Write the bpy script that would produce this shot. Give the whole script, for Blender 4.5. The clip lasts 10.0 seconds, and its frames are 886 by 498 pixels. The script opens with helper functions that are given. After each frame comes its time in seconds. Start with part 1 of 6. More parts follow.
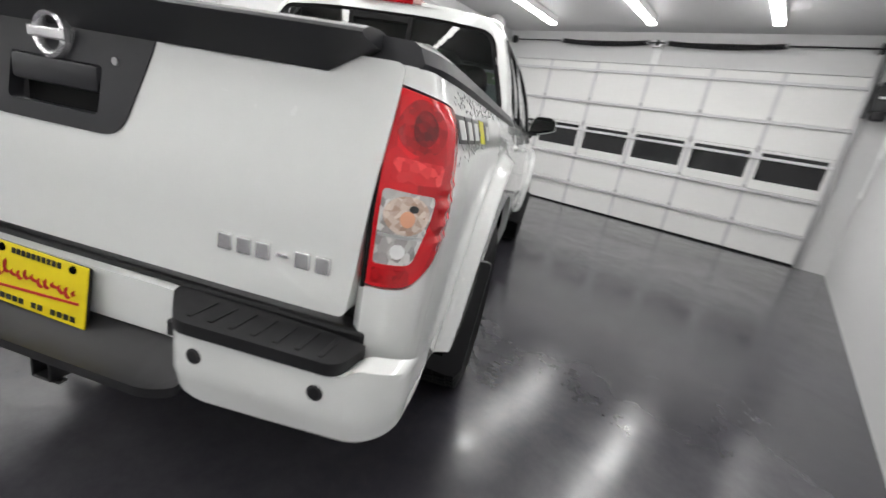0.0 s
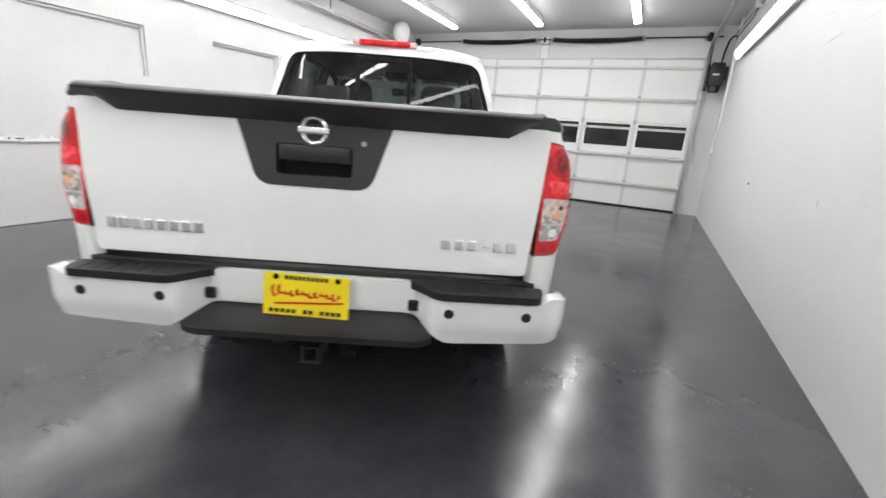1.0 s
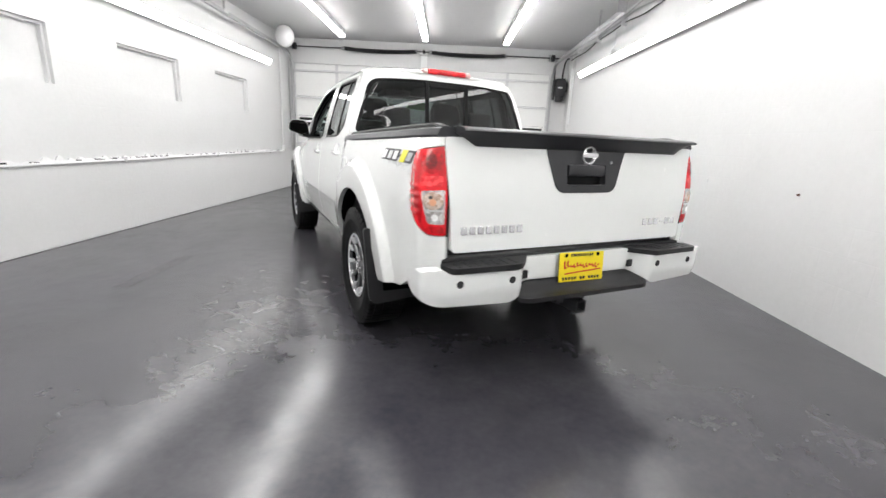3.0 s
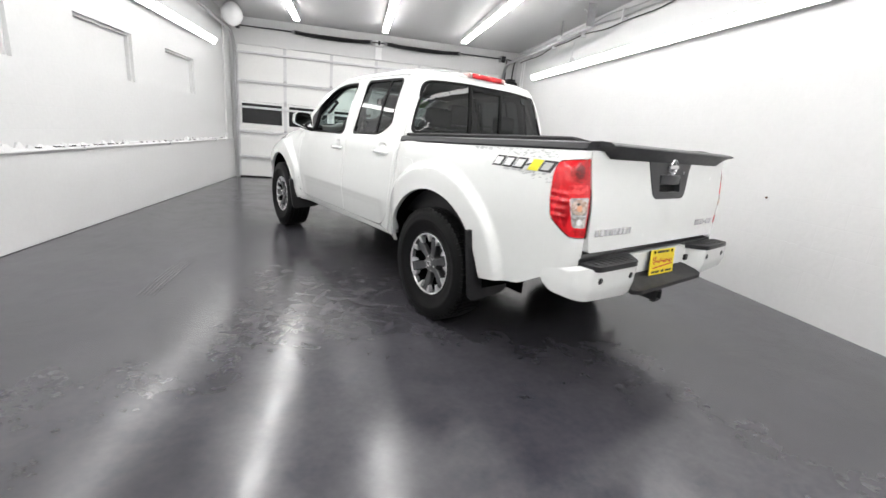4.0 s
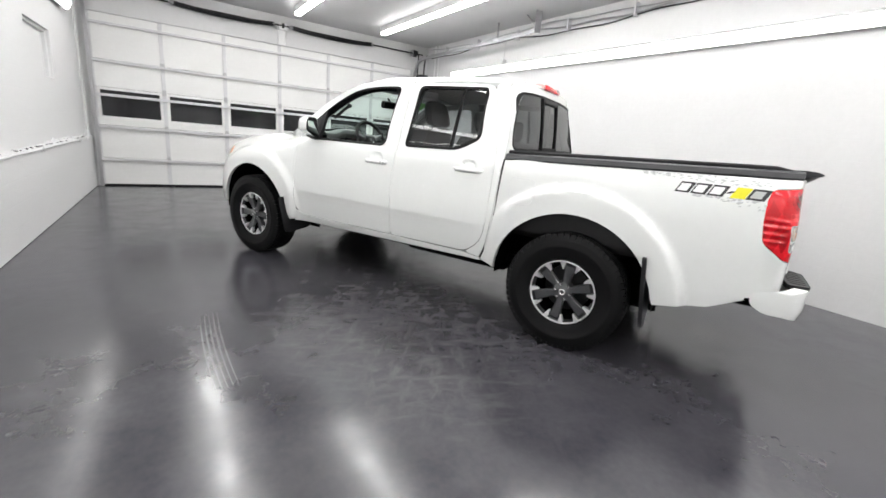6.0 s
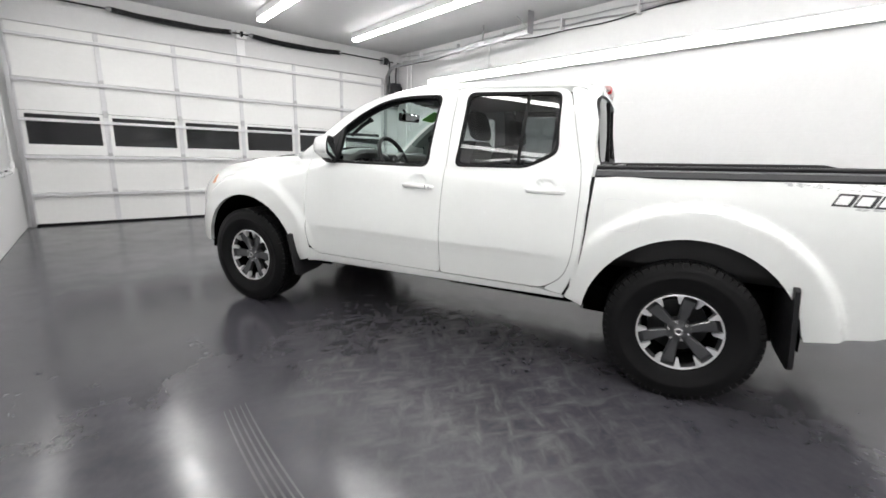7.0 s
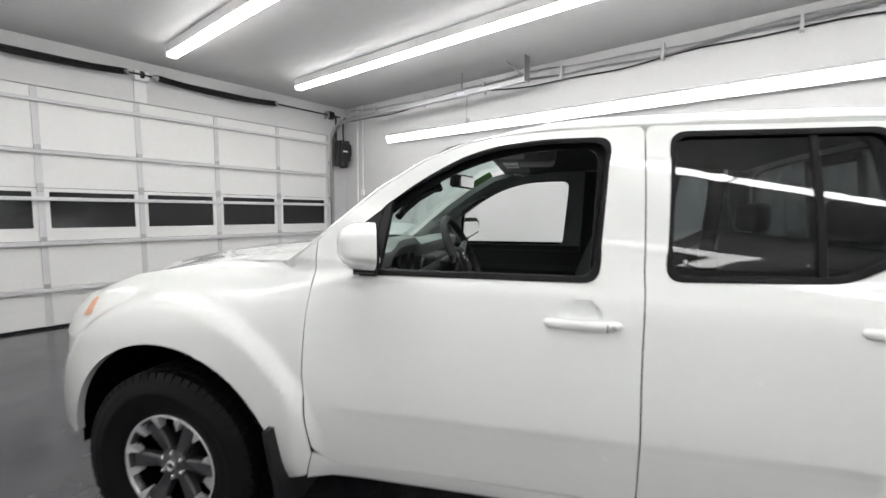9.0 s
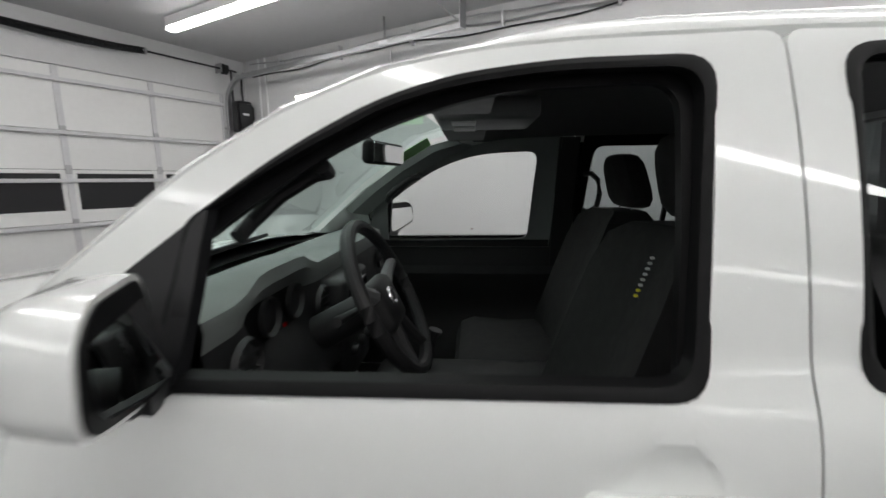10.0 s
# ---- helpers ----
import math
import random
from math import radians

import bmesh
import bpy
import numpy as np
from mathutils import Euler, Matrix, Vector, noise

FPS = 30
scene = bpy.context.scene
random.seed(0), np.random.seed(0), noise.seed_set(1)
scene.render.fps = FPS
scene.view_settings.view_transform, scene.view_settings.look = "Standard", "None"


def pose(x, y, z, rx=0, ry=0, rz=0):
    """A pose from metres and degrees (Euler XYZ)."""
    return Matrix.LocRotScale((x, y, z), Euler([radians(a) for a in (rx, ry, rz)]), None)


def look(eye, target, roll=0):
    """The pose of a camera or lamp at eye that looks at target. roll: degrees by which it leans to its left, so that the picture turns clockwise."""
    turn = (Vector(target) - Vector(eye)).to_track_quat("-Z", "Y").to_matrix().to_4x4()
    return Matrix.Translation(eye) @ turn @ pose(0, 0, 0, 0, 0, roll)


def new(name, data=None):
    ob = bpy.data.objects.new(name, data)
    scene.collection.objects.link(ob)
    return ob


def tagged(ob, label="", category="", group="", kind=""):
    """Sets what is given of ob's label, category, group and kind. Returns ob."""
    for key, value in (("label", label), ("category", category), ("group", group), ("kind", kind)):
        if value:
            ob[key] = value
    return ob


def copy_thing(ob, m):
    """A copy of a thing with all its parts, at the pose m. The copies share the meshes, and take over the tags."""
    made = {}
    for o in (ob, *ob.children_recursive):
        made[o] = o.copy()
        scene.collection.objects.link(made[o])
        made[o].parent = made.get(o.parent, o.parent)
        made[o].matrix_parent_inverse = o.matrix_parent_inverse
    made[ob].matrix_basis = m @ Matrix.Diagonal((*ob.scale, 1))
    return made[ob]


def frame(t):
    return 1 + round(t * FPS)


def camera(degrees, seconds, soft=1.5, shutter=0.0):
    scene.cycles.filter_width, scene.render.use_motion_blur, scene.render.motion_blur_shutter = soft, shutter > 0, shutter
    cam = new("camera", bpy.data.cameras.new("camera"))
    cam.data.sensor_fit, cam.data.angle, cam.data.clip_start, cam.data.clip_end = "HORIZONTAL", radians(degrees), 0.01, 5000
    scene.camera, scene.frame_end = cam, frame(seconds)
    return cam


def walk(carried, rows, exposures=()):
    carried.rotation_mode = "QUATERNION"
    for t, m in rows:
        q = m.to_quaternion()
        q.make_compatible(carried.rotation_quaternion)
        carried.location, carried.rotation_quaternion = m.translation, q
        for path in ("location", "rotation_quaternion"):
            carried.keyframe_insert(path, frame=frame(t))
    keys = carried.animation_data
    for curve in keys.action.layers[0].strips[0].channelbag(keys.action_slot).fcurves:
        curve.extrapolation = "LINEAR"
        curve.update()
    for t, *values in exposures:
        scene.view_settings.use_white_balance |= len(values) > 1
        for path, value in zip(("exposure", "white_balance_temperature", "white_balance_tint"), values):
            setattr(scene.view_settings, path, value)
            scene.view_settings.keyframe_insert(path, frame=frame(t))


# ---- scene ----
cam = camera(92.4, 10.0, shutter=0.35)
PATH = [
    (0, (1.762, -1.2, 1.166), (0.596, 0.325, 0.607), 10.5),
    (0.5, (1.7, -1.661, 1.195), (0.871, 0.072, 0.641), 7.2),
    (1, (1.475, -2.099, 1.23), (0.676, -0.346, 0.694), 4.3),
    (1.5, (1.157, -2.45, 1.255), (0.41, -0.678, 0.704), 1.3),
    (2, (0.767, -2.75, 1.265), (0.228, -0.897, 0.739), 1.9),
    (2.5, (0.294, -2.96, 1.257), (0.022, -1.049, 0.734), 4.6),
    (2.7, (0.103, -3.059, 1.247), (-0.054, -1.129, 0.747), 3.6),
    (3.8, (-1.109, -3.195, 1.234), (-0.764, -1.289, 0.737), 4.8),
    (4, (-1.319, -3.179, 1.257), (-0.897, -1.292, 0.748), 5.0),
    (4.5, (-1.833, -3.056, 1.239), (-1.29, -1.197, 0.739), 2.5),
    (5, (-2.303, -2.853, 1.256), (-1.56, -1.071, 0.735), 4.9),
    (5.5, (-2.671, -2.54, 1.27), (-1.849, -0.833, 0.627), 3.0),
    (5.7, (-2.783, -2.392, 1.293), (-1.848, -0.715, 0.734), 4.2),
    (6.8, (-3.159, -1.394, 1.295), (-1.93, 0.11, 0.818), 3.0),
    (7, (-3.184, -1.208, 1.312), (-1.931, 0.284, 0.861), 2.2),
    (7.5, (-3.234, -0.746, 1.335), (-1.814, 0.604, 0.933), 0.5),
    (8, (-3.176, -0.262, 1.334), (-1.764, 1.106, 0.968), 0.7),
    (8.5, (-3.032, 0.205, 1.346), (-1.529, 1.483, 1.024), -0.7),
    (9, (-2.762, 0.626, 1.422), (-1.217, 1.883, 1.246), 0.5),
    (9.5, (-2.417, 0.939, 1.468), (-0.787, 2.073, 1.225), -0.3),
    (10, (-2.056, 1.12, 1.494), (-0.347, 2.108, 1.175), -0.5),
]
EXPOSURE = [(0, -0.12), (0.5, -0.06), (1, 0.09), (1.5, 0.22), (2.5, 0.30), (4.5, 0.22), (7.5, 0.13), (8.5, -0.06), (9.0, -0.17), (9.5, -0.46), (10, -0.68)]
walk(cam, [(t, look(eye, target, roll)) for t, eye, target, roll in PATH], EXPOSURE)

# ---- world, lamps ----
world = bpy.data.worlds.new("world")
world.use_nodes = True
scene.world = world
world.node_tree.nodes["Background"].inputs[0].default_value = (0.5, 0.52, 0.55, 1)
world.node_tree.nodes["Background"].inputs[1].default_value = 0.02


# ---- materials ----
def nodes_of(mat):
    mat.use_nodes = True
    return mat.node_tree.nodes, mat.node_tree.links, mat.node_tree.nodes["Principled BSDF"]


def plain(name, color, rough=0.5, metal=0.0, coat=0.0, bump=0.0, scale=40.0, vary=0.06, spec=0.5):
    """A surface with slight variation of colour and gloss at two scales, and optional fine relief."""
    mat = bpy.data.materials.new(name)
    n, l, p = nodes_of(mat)
    p.inputs["Roughness"].default_value = rough
    p.inputs["Metallic"].default_value = metal
    p.inputs["Coat Weight"].default_value = coat
    p.inputs["Coat Roughness"].default_value = 0.04
    p.inputs["Specular IOR Level"].default_value = spec
    tc = n.new("ShaderNodeTexCoord")
    a, b = n.new("ShaderNodeTexNoise"), n.new("ShaderNodeTexNoise")
    a.inputs["Scale"].default_value, b.inputs["Scale"].default_value = scale, scale * 0.08
    for t in (a, b):
        t.inputs["Detail"].default_value = 4
        l.new(tc.outputs["Object"], t.inputs["Vector"])
    add = n.new("ShaderNodeMath")
    add.operation = "ADD"
    l.new(a.outputs["Fac"], add.inputs[0])
    l.new(b.outputs["Fac"], add.inputs[1])
    ramp = n.new("ShaderNodeMapRange")
    ramp.inputs["From Min"].default_value, ramp.inputs["From Max"].default_value = 0.6, 1.4
    ramp.inputs["To Min"].default_value, ramp.inputs["To Max"].default_value = 1 - vary, 1 + vary
    l.new(add.outputs[0], ramp.inputs["Value"])
    mul = n.new("ShaderNodeVectorMath")
    mul.operation = "SCALE"
    mul.inputs[0].default_value = color
    l.new(ramp.outputs[0], mul.inputs["Scale"])
    l.new(mul.outputs[0], p.inputs["Base Color"])
    rr = n.new("ShaderNodeMapRange")
    rr.inputs["To Min"].default_value, rr.inputs["To Max"].default_value = max(rough * 0.8, 0.01), min(rough * 1.2, 1)
    l.new(b.outputs["Fac"], rr.inputs["Value"])
    l.new(rr.outputs[0], p.inputs["Roughness"])
    if bump:
        bp = n.new("ShaderNodeBump")
        bp.inputs["Strength"].default_value = 0.5
        bp.inputs["Distance"].default_value = bump
        l.new(a.outputs["Fac"], bp.inputs["Height"])
        l.new(bp.outputs[0], p.inputs["Normal"])
    return mat


def pane_glass(name, tint, gloss=0.07):
    """A thin pane: tinted see-through with a mirror-like coat driven by Fresnel."""
    mat = bpy.data.materials.new(name)
    mat.use_nodes = True
    n, l = mat.node_tree.nodes, mat.node_tree.links
    n.clear()
    out, mix = n.new("ShaderNodeOutputMaterial"), n.new("ShaderNodeMixShader")
    tr, gl, lw = n.new("ShaderNodeBsdfTransparent"), n.new("ShaderNodeBsdfGlossy"), n.new("ShaderNodeLayerWeight")
    pw, ma = n.new("ShaderNodeMath"), n.new("ShaderNodeMath")
    tr.inputs[0].default_value = (*tint, 1)
    gl.inputs["Roughness"].default_value = 0.01
    lw.inputs["Blend"].default_value = 0.5
    pw.operation, ma.operation = "POWER", "MULTIPLY_ADD"
    pw.inputs[1].default_value = 4.0
    ma.inputs[1].default_value, ma.inputs[2].default_value = 0.90, gloss
    l.new(lw.outputs["Facing"], pw.inputs[0])
    l.new(pw.outputs[0], ma.inputs[0])
    l.new(ma.outputs[0], mix.inputs[0])
    l.new(tr.outputs[0], mix.inputs[1])
    l.new(gl.outputs[0], mix.inputs[2])
    l.new(mix.outputs[0], out.inputs[0])
    return mat


def glow(name, color, strength):
    mat = bpy.data.materials.new(name)
    n, l, p = nodes_of(mat)
    p.inputs["Base Color"].default_value = (0.9, 0.9, 0.9, 1)
    p.inputs["Emission Color"].default_value = (*color, 1)
    p.inputs["Emission Strength"].default_value = strength
    return mat


def floor_paint():
    """Dark grey-violet epoxy over concrete: mottled, with brushed scuffs in two directions and a worn zone by the doors."""
    mat = bpy.data.materials.new("floor_epoxy")
    n, l, p = nodes_of(mat)
    tc = n.new("ShaderNodeTexCoord")

    def noise(scale, detail=4, rough=0.5, stretch=None, turn=0.0, warp=0.0):
        t = n.new("ShaderNodeTexNoise")
        t.inputs["Scale"].default_value, t.inputs["Detail"].default_value = scale, detail
        t.inputs["Roughness"].default_value, t.inputs["Distortion"].default_value = rough, warp
        if stretch:
            m1, m2 = n.new("ShaderNodeMapping"), n.new("ShaderNodeMapping")
            m1.inputs["Rotation"].default_value = (0, 0, turn)
            m2.inputs["Scale"].default_value = (*stretch, 1.0)
            l.new(tc.outputs["Object"], m1.inputs["Vector"])
            l.new(m1.outputs[0], m2.inputs["Vector"])
            l.new(m2.outputs[0], t.inputs["Vector"])
        else:
            l.new(tc.outputs["Object"], t.inputs["Vector"])
        return t.outputs["Fac"]

    def span(sock, a, b, lo=0.0, hi=1.0):
        m = n.new("ShaderNodeMapRange")
        m.interpolation_type = "SMOOTHSTEP"
        for k, v in (("From Min", a), ("From Max", b), ("To Min", lo), ("To Max", hi)):
            m.inputs[k].default_value = v
        l.new(sock, m.inputs["Value"])
        return m.outputs[0]

    def calc(op, a, b):
        m = n.new("ShaderNodeMath")
        m.operation = op
        for k, v in ((0, a), (1, b)):
            if isinstance(v, (int, float)):
                m.inputs[k].default_value = v
            else:
                l.new(v, m.inputs[k])
        return m.outputs[0]

    big, mid, fine = noise(0.6, 5, 0.55), noise(3.0, 6, 0.6), noise(26, 4, 0.6)
    streak_a = noise(1.0, 4, 0.5, (1.4, 4.5), 1.15, 0.25)
    streak_b = noise(1.0, 4, 0.5, (1.6, 5.5), -0.55, 0.25)
    patch_a, patch_b = noise(0.8, 3), noise(1.3, 3, 0.5, (1.0, 1.6), 0.6)
    # mottled base
    v = calc("ADD", calc("MULTIPLY", big, 0.45), calc("ADD", calc("MULTIPLY", mid, 0.38), calc("MULTIPLY", fine, 0.17)))
    cr = n.new("ShaderNodeValToRGB")
    e = cr.color_ramp.elements
    e[0].position, e[0].color = 0.36, (0.030, 0.029, 0.039, 1)
    e[1].position, e[1].color = 0.66, (0.072, 0.070, 0.079, 1)
    l.new(v, cr.inputs[0])
    # pale scuffs, thin and broken
    sa = calc("MULTIPLY", span(streak_a, 0.40, 0.85), span(patch_a, 0.35, 0.75, 0.02, 0.17))
    sb = calc("MULTIPLY", span(streak_b, 0.40, 0.85), span(patch_b, 0.38, 0.75, 0.02, 0.16))
    scuff = calc("MAXIMUM", sa, sb)
    # worn zone where feet pass beside the doors
    vs, vm, vl = n.new("ShaderNodeVectorMath"), n.new("ShaderNodeVectorMath"), n.new("ShaderNodeVectorMath")
    vs.operation, vm.operation, vl.operation = "SUBTRACT", "MULTIPLY", "LENGTH"
    vs.inputs[1].default_value = (-1.55, 0.75, 0.0)
    vm.inputs[1].default_value = (0.85, 0.48, 1.0)
    l.new(tc.outputs["Object"], vs.inputs[0])
    l.new(vs.outputs[0], vm.inputs[0])
    l.new(vm.outputs[0], vl.inputs[0])
    zone = span(calc("ADD", vl.outputs["Value"], calc("MULTIPLY", mid, 0.5)), 0.62, 1.30, 1.0, 0.0)
    rub = calc("MAXIMUM", span(noise(1.0, 5, 0.58, (4.5, 12.0), 0.35, 0.3), 0.38, 0.84), span(noise(1.0, 5, 0.58, (5.0, 13.0), -0.9, 0.3), 0.40, 0.86))
    scuff = calc("MAXIMUM", scuff, calc("MULTIPLY", calc("MULTIPLY", zone, rub), 0.75))
    # darker, greasy blotches
    dark = calc("MULTIPLY", span(noise(1.4, 4, 0.5), 0.42, 0.76), 0.60)
    cm, cd = n.new("ShaderNodeMix"), n.new("ShaderNodeMix")
    cm.data_type = cd.data_type = "RGBA"
    cd.inputs[7].default_value = (0.021, 0.020, 0.026, 1)
    cm.inputs[7].default_value = (0.142, 0.138, 0.140, 1)
    l.new(dark, cd.inputs[0])
    l.new(cr.outputs[0], cd.inputs[6])
    l.new(scuff, cm.inputs[0])
    l.new(cd.outputs[2], cm.inputs[6])
    l.new(cm.outputs[2], p.inputs["Base Color"])
    blotch = calc("MULTIPLY", span(noise(9.0, 4, 0.6), 0.30, 0.70), 0.05)
    gloss = calc("MINIMUM", calc("ADD", calc("ADD", span(mid, 0.28, 0.72, 0.13, 0.21), blotch), calc("MULTIPLY", scuff, 0.18)), 0.24)
    l.new(gloss, p.inputs["Roughness"])
    p.inputs["Specular IOR Level"].default_value = 0.80
    prev = None
    for sock, strength, dist in ((noise(4.5, 3, 0.5), 0.36, 0.005), (noise(13.0, 2, 0.5), 0.12, 0.0022)):
        bp = n.new("ShaderNodeBump")
        bp.inputs["Strength"].default_value, bp.inputs["Distance"].default_value = strength, dist
        l.new(sock, bp.inputs["Height"])
        if prev:
            l.new(prev, bp.inputs["Normal"])
        prev = bp.outputs[0]
    l.new(prev, p.inputs["Normal"])
    return mat


def faceted(name, dark, light, scale, rough=0.1, metal=0.0, coat=1.0, stretch=(1, 1, 1)):
    """Moulded lens or reflector: small facets whose differing glints are put into the colour, with slight relief."""
    mat = bpy.data.materials.new(name)
    n, l, p = nodes_of(mat)
    tc, mp, vo, mx, bp = (n.new(k) for k in ("ShaderNodeTexCoord", "ShaderNodeMapping", "ShaderNodeTexVoronoi", "ShaderNodeMix", "ShaderNodeBump"))
    mp.inputs["Scale"].default_value = stretch
    vo.inputs["Scale"].default_value = scale
    mx.data_type = "RGBA"
    mx.inputs[6].default_value, mx.inputs[7].default_value = (*dark, 1), (*light, 1)
    l.new(tc.outputs["Object"], mp.inputs[0])
    l.new(mp.outputs[0], vo.inputs["Vector"])
    sp = n.new("ShaderNodeSeparateColor")
    l.new(vo.outputs["Color"], sp.inputs[0])
    l.new(sp.outputs[0], mx.inputs[0])
    l.new(mx.outputs[2], p.inputs["Base Color"])
    bp.inputs["Strength"].default_value, bp.inputs["Distance"].default_value = 0.35, 0.002
    l.new(vo.outputs["Distance"], bp.inputs["Height"])
    l.new(bp.outputs[0], p.inputs["Normal"])
    p.inputs["Roughness"].default_value, p.inputs["Metallic"].default_value = rough, metal
    p.inputs["Coat Weight"].default_value, p.inputs["Coat Roughness"].default_value = coat, 0.03
    return mat


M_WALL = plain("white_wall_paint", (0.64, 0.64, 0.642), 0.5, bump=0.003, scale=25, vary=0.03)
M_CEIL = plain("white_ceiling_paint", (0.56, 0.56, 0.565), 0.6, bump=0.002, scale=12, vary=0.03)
# painted blockwork: faint joints under many coats
n_, l_, p_ = nodes_of(M_WALL)
tc_, sx_, cx_, br_, bp_ = (n_.new(k) for k in ("ShaderNodeTexCoord", "ShaderNodeSeparateXYZ", "ShaderNodeCombineXYZ", "ShaderNodeTexBrick", "ShaderNodeBump"))
l_.new(tc_.outputs["Object"], sx_.inputs[0])
l_.new(sx_.outputs["Y"], cx_.inputs["X"])
l_.new(sx_.outputs["Z"], cx_.inputs["Y"])
l_.new(cx_.outputs[0], br_.inputs["Vector"])
br_.inputs["Scale"].default_value, br_.inputs["Brick Width"].default_value, br_.inputs["Row Height"].default_value = 1.0, 0.406, 0.203
br_.inputs["Mortar Size"].default_value, br_.inputs["Mortar Smooth"].default_value = 0.007, 1.0
bp_.invert = True
bp_.inputs["Strength"].default_value, bp_.inputs["Distance"].default_value = 0.30, 0.0016
l_.new(br_.outputs["Fac"], bp_.inputs["Height"])
l_.new(p_.inputs["Normal"].links[0].from_socket, bp_.inputs["Normal"])
l_.new(bp_.outputs[0], p_.inputs["Normal"])
M_FLOOR = floor_paint()
M_DOORPAINT = plain("white_door_steel", (0.78, 0.78, 0.77), 0.4, bump=0.0008, scale=18, vary=0.03)
M_GALV = plain("galvanised_steel", (0.45, 0.45, 0.46), 0.38, metal=0.9, vary=0.12)
M_STRUT = plain("painted_strut", (0.62, 0.62, 0.63), 0.4, vary=0.08)
M_DARKPANE = plain("dark_night_pane", (0.012, 0.012, 0.014), 0.12, vary=0.1)
M_SPRING = plain("dark_spring_steel", (0.03, 0.03, 0.032), 0.45, metal=0.5, vary=0.2)
M_LAMP = glow("tube_diffuser", (1.0, 0.99, 0.975), 25.0)
M_WALLLAMP = glow("wall_tube_diffuser", (1.0, 0.99, 0.975), 8.5)
M_LAMPBODY = plain("white_lamp_housing", (0.75, 0.75, 0.75), 0.4)
M_PAINT = plain("white_car_paint", (0.80, 0.815, 0.80), 0.25, coat=1.0, scale=300, vary=0.015)
M_BLACKPLASTIC = plain("black_textured_plastic", (0.012, 0.012, 0.0135), 0.48, bump=0.0006, scale=350, vary=0.15, spec=0.4)
M_GREYPLASTIC = plain("dark_grey_plastic", (0.021, 0.0215, 0.025), 0.40, bump=0.0003, scale=350, vary=0.12)
M_RUBBER = plain("tyre_rubber", (0.0042, 0.0042, 0.0046), 0.58, bump=0.0005, scale=120, vary=0.25, spec=0.20)
M_SEAL = plain("black_rubber_seal", (0.006, 0.006, 0.0065), 0.5, vary=0.15, spec=0.16)
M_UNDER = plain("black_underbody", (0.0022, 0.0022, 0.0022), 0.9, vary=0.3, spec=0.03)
M_CHROME = plain("bright_chrome", (0.80, 0.80, 0.81), 0.20, metal=0.75, vary=0.03)
M_MACHINED = plain("machined_aluminium", (0.70, 0.70, 0.71), 0.32, metal=0.55, vary=0.05)
M_SPOKE = plain("grey_painted_alloy", (0.032, 0.033, 0.035), 0.35, metal=0.4, vary=0.08)
M_ALLOY = plain("charcoal_painted_alloy", (0.065, 0.067, 0.071), 0.30, metal=0.35, coat=0.6, vary=0.10)
M_PILLAR = plain("grey_pillar_plastic", (0.19, 0.20, 0.197), 0.55, bump=0.0003, scale=300)
M_RED = faceted("red_lens", (0.484, 0.0039, 0.0090), (0.86, 0.016, 0.026), 26, 0.14, 0.0, 0.25, (1, 1, 0.35))
M_REDDARK = faceted("dark_red_reflector", (0.30, 0.002, 0.005), (0.60, 0.008, 0.014), 70, 0.14, 0.0, 0.25)
M_REDDEEP = faceted("deep_red_bulb", (0.12, 0.001, 0.003), (0.30, 0.004, 0.008), 90, 0.14, 0.0, 0.3)
M_REDPALE = faceted("bright_red_reflector", (0.624, 0.0065, 0.0135), (0.98, 0.07, 0.08), 60, 0.14, 0.0, 0.4)
M_PINK = plain("pale_pink_lens", (0.66, 0.42, 0.40), 0.12, coat=0.6, scale=160, vary=0.25)
M_CLEAR = faceted("clear_lens", (0.34, 0.32, 0.31), (0.88, 0.86, 0.84), 75, 0.10, 0.3, 1.0, (1, 1, 0.6))
M_PEACH = faceted("peach_reflector", (0.50, 0.33, 0.25), (0.90, 0.76, 0.66), 90, 0.14, 0.3, 0.8)
M_AMBER = plain("amber_lens", (0.72, 0.36, 0.22), 0.15, coat=1.0)
M_YELLOW = plain("yellow_plate", (0.85, 0.68, 0.01), 0.45, vary=0.04)
M_REDINK = plain("red_ink", (0.55, 0.02, 0.015), 0.5)
M_BLACKINK = plain("black_ink", (0.015, 0.015, 0.012), 0.5)
M_TINT = pane_glass("privacy_glass", (0.34, 0.37, 0.37))
M_REARGLASS = pane_glass("rear_privacy_glass", (0.13, 0.145, 0.145), 0.05)
M_TEALGLASS = pane_glass("windscreen_glass", (0.76, 0.90, 0.86))
M_CLEARGLASS = pane_glass("clear_side_glass", (0.96, 0.98, 0.975), 0.05)
M_MIRROR = plain("mirror_glass", (0.8, 0.8, 0.8), 0.01, metal=1.0, vary=0.0)
M_TRIM = plain("charcoal_interior_plastic", (0.013, 0.013, 0.014), 0.55, bump=0.0004, scale=300, vary=0.1)
# windscreen light on the dash top is put into this grey
M_DASHTOP = plain("grey_dash_vinyl_lit", (0.17, 0.183, 0.178), 0.6, bump=0.0004, scale=300)
M_CLOTH = plain("black_seat_cloth", (0.0075, 0.0075, 0.008), 0.9, bump=0.001, scale=400, vary=0.2)
M_LINER = plain("grey_headliner", (0.10, 0.10, 0.10), 0.9, vary=0.08)
M_SILVERTRIM = plain("satin_silver_trim", (0.32, 0.32, 0.33), 0.35, metal=0.5)
M_CONSOLE = plain("pale_grey_console_plastic", (0.16, 0.165, 0.165), 0.5, bump=0.0003, scale=300)
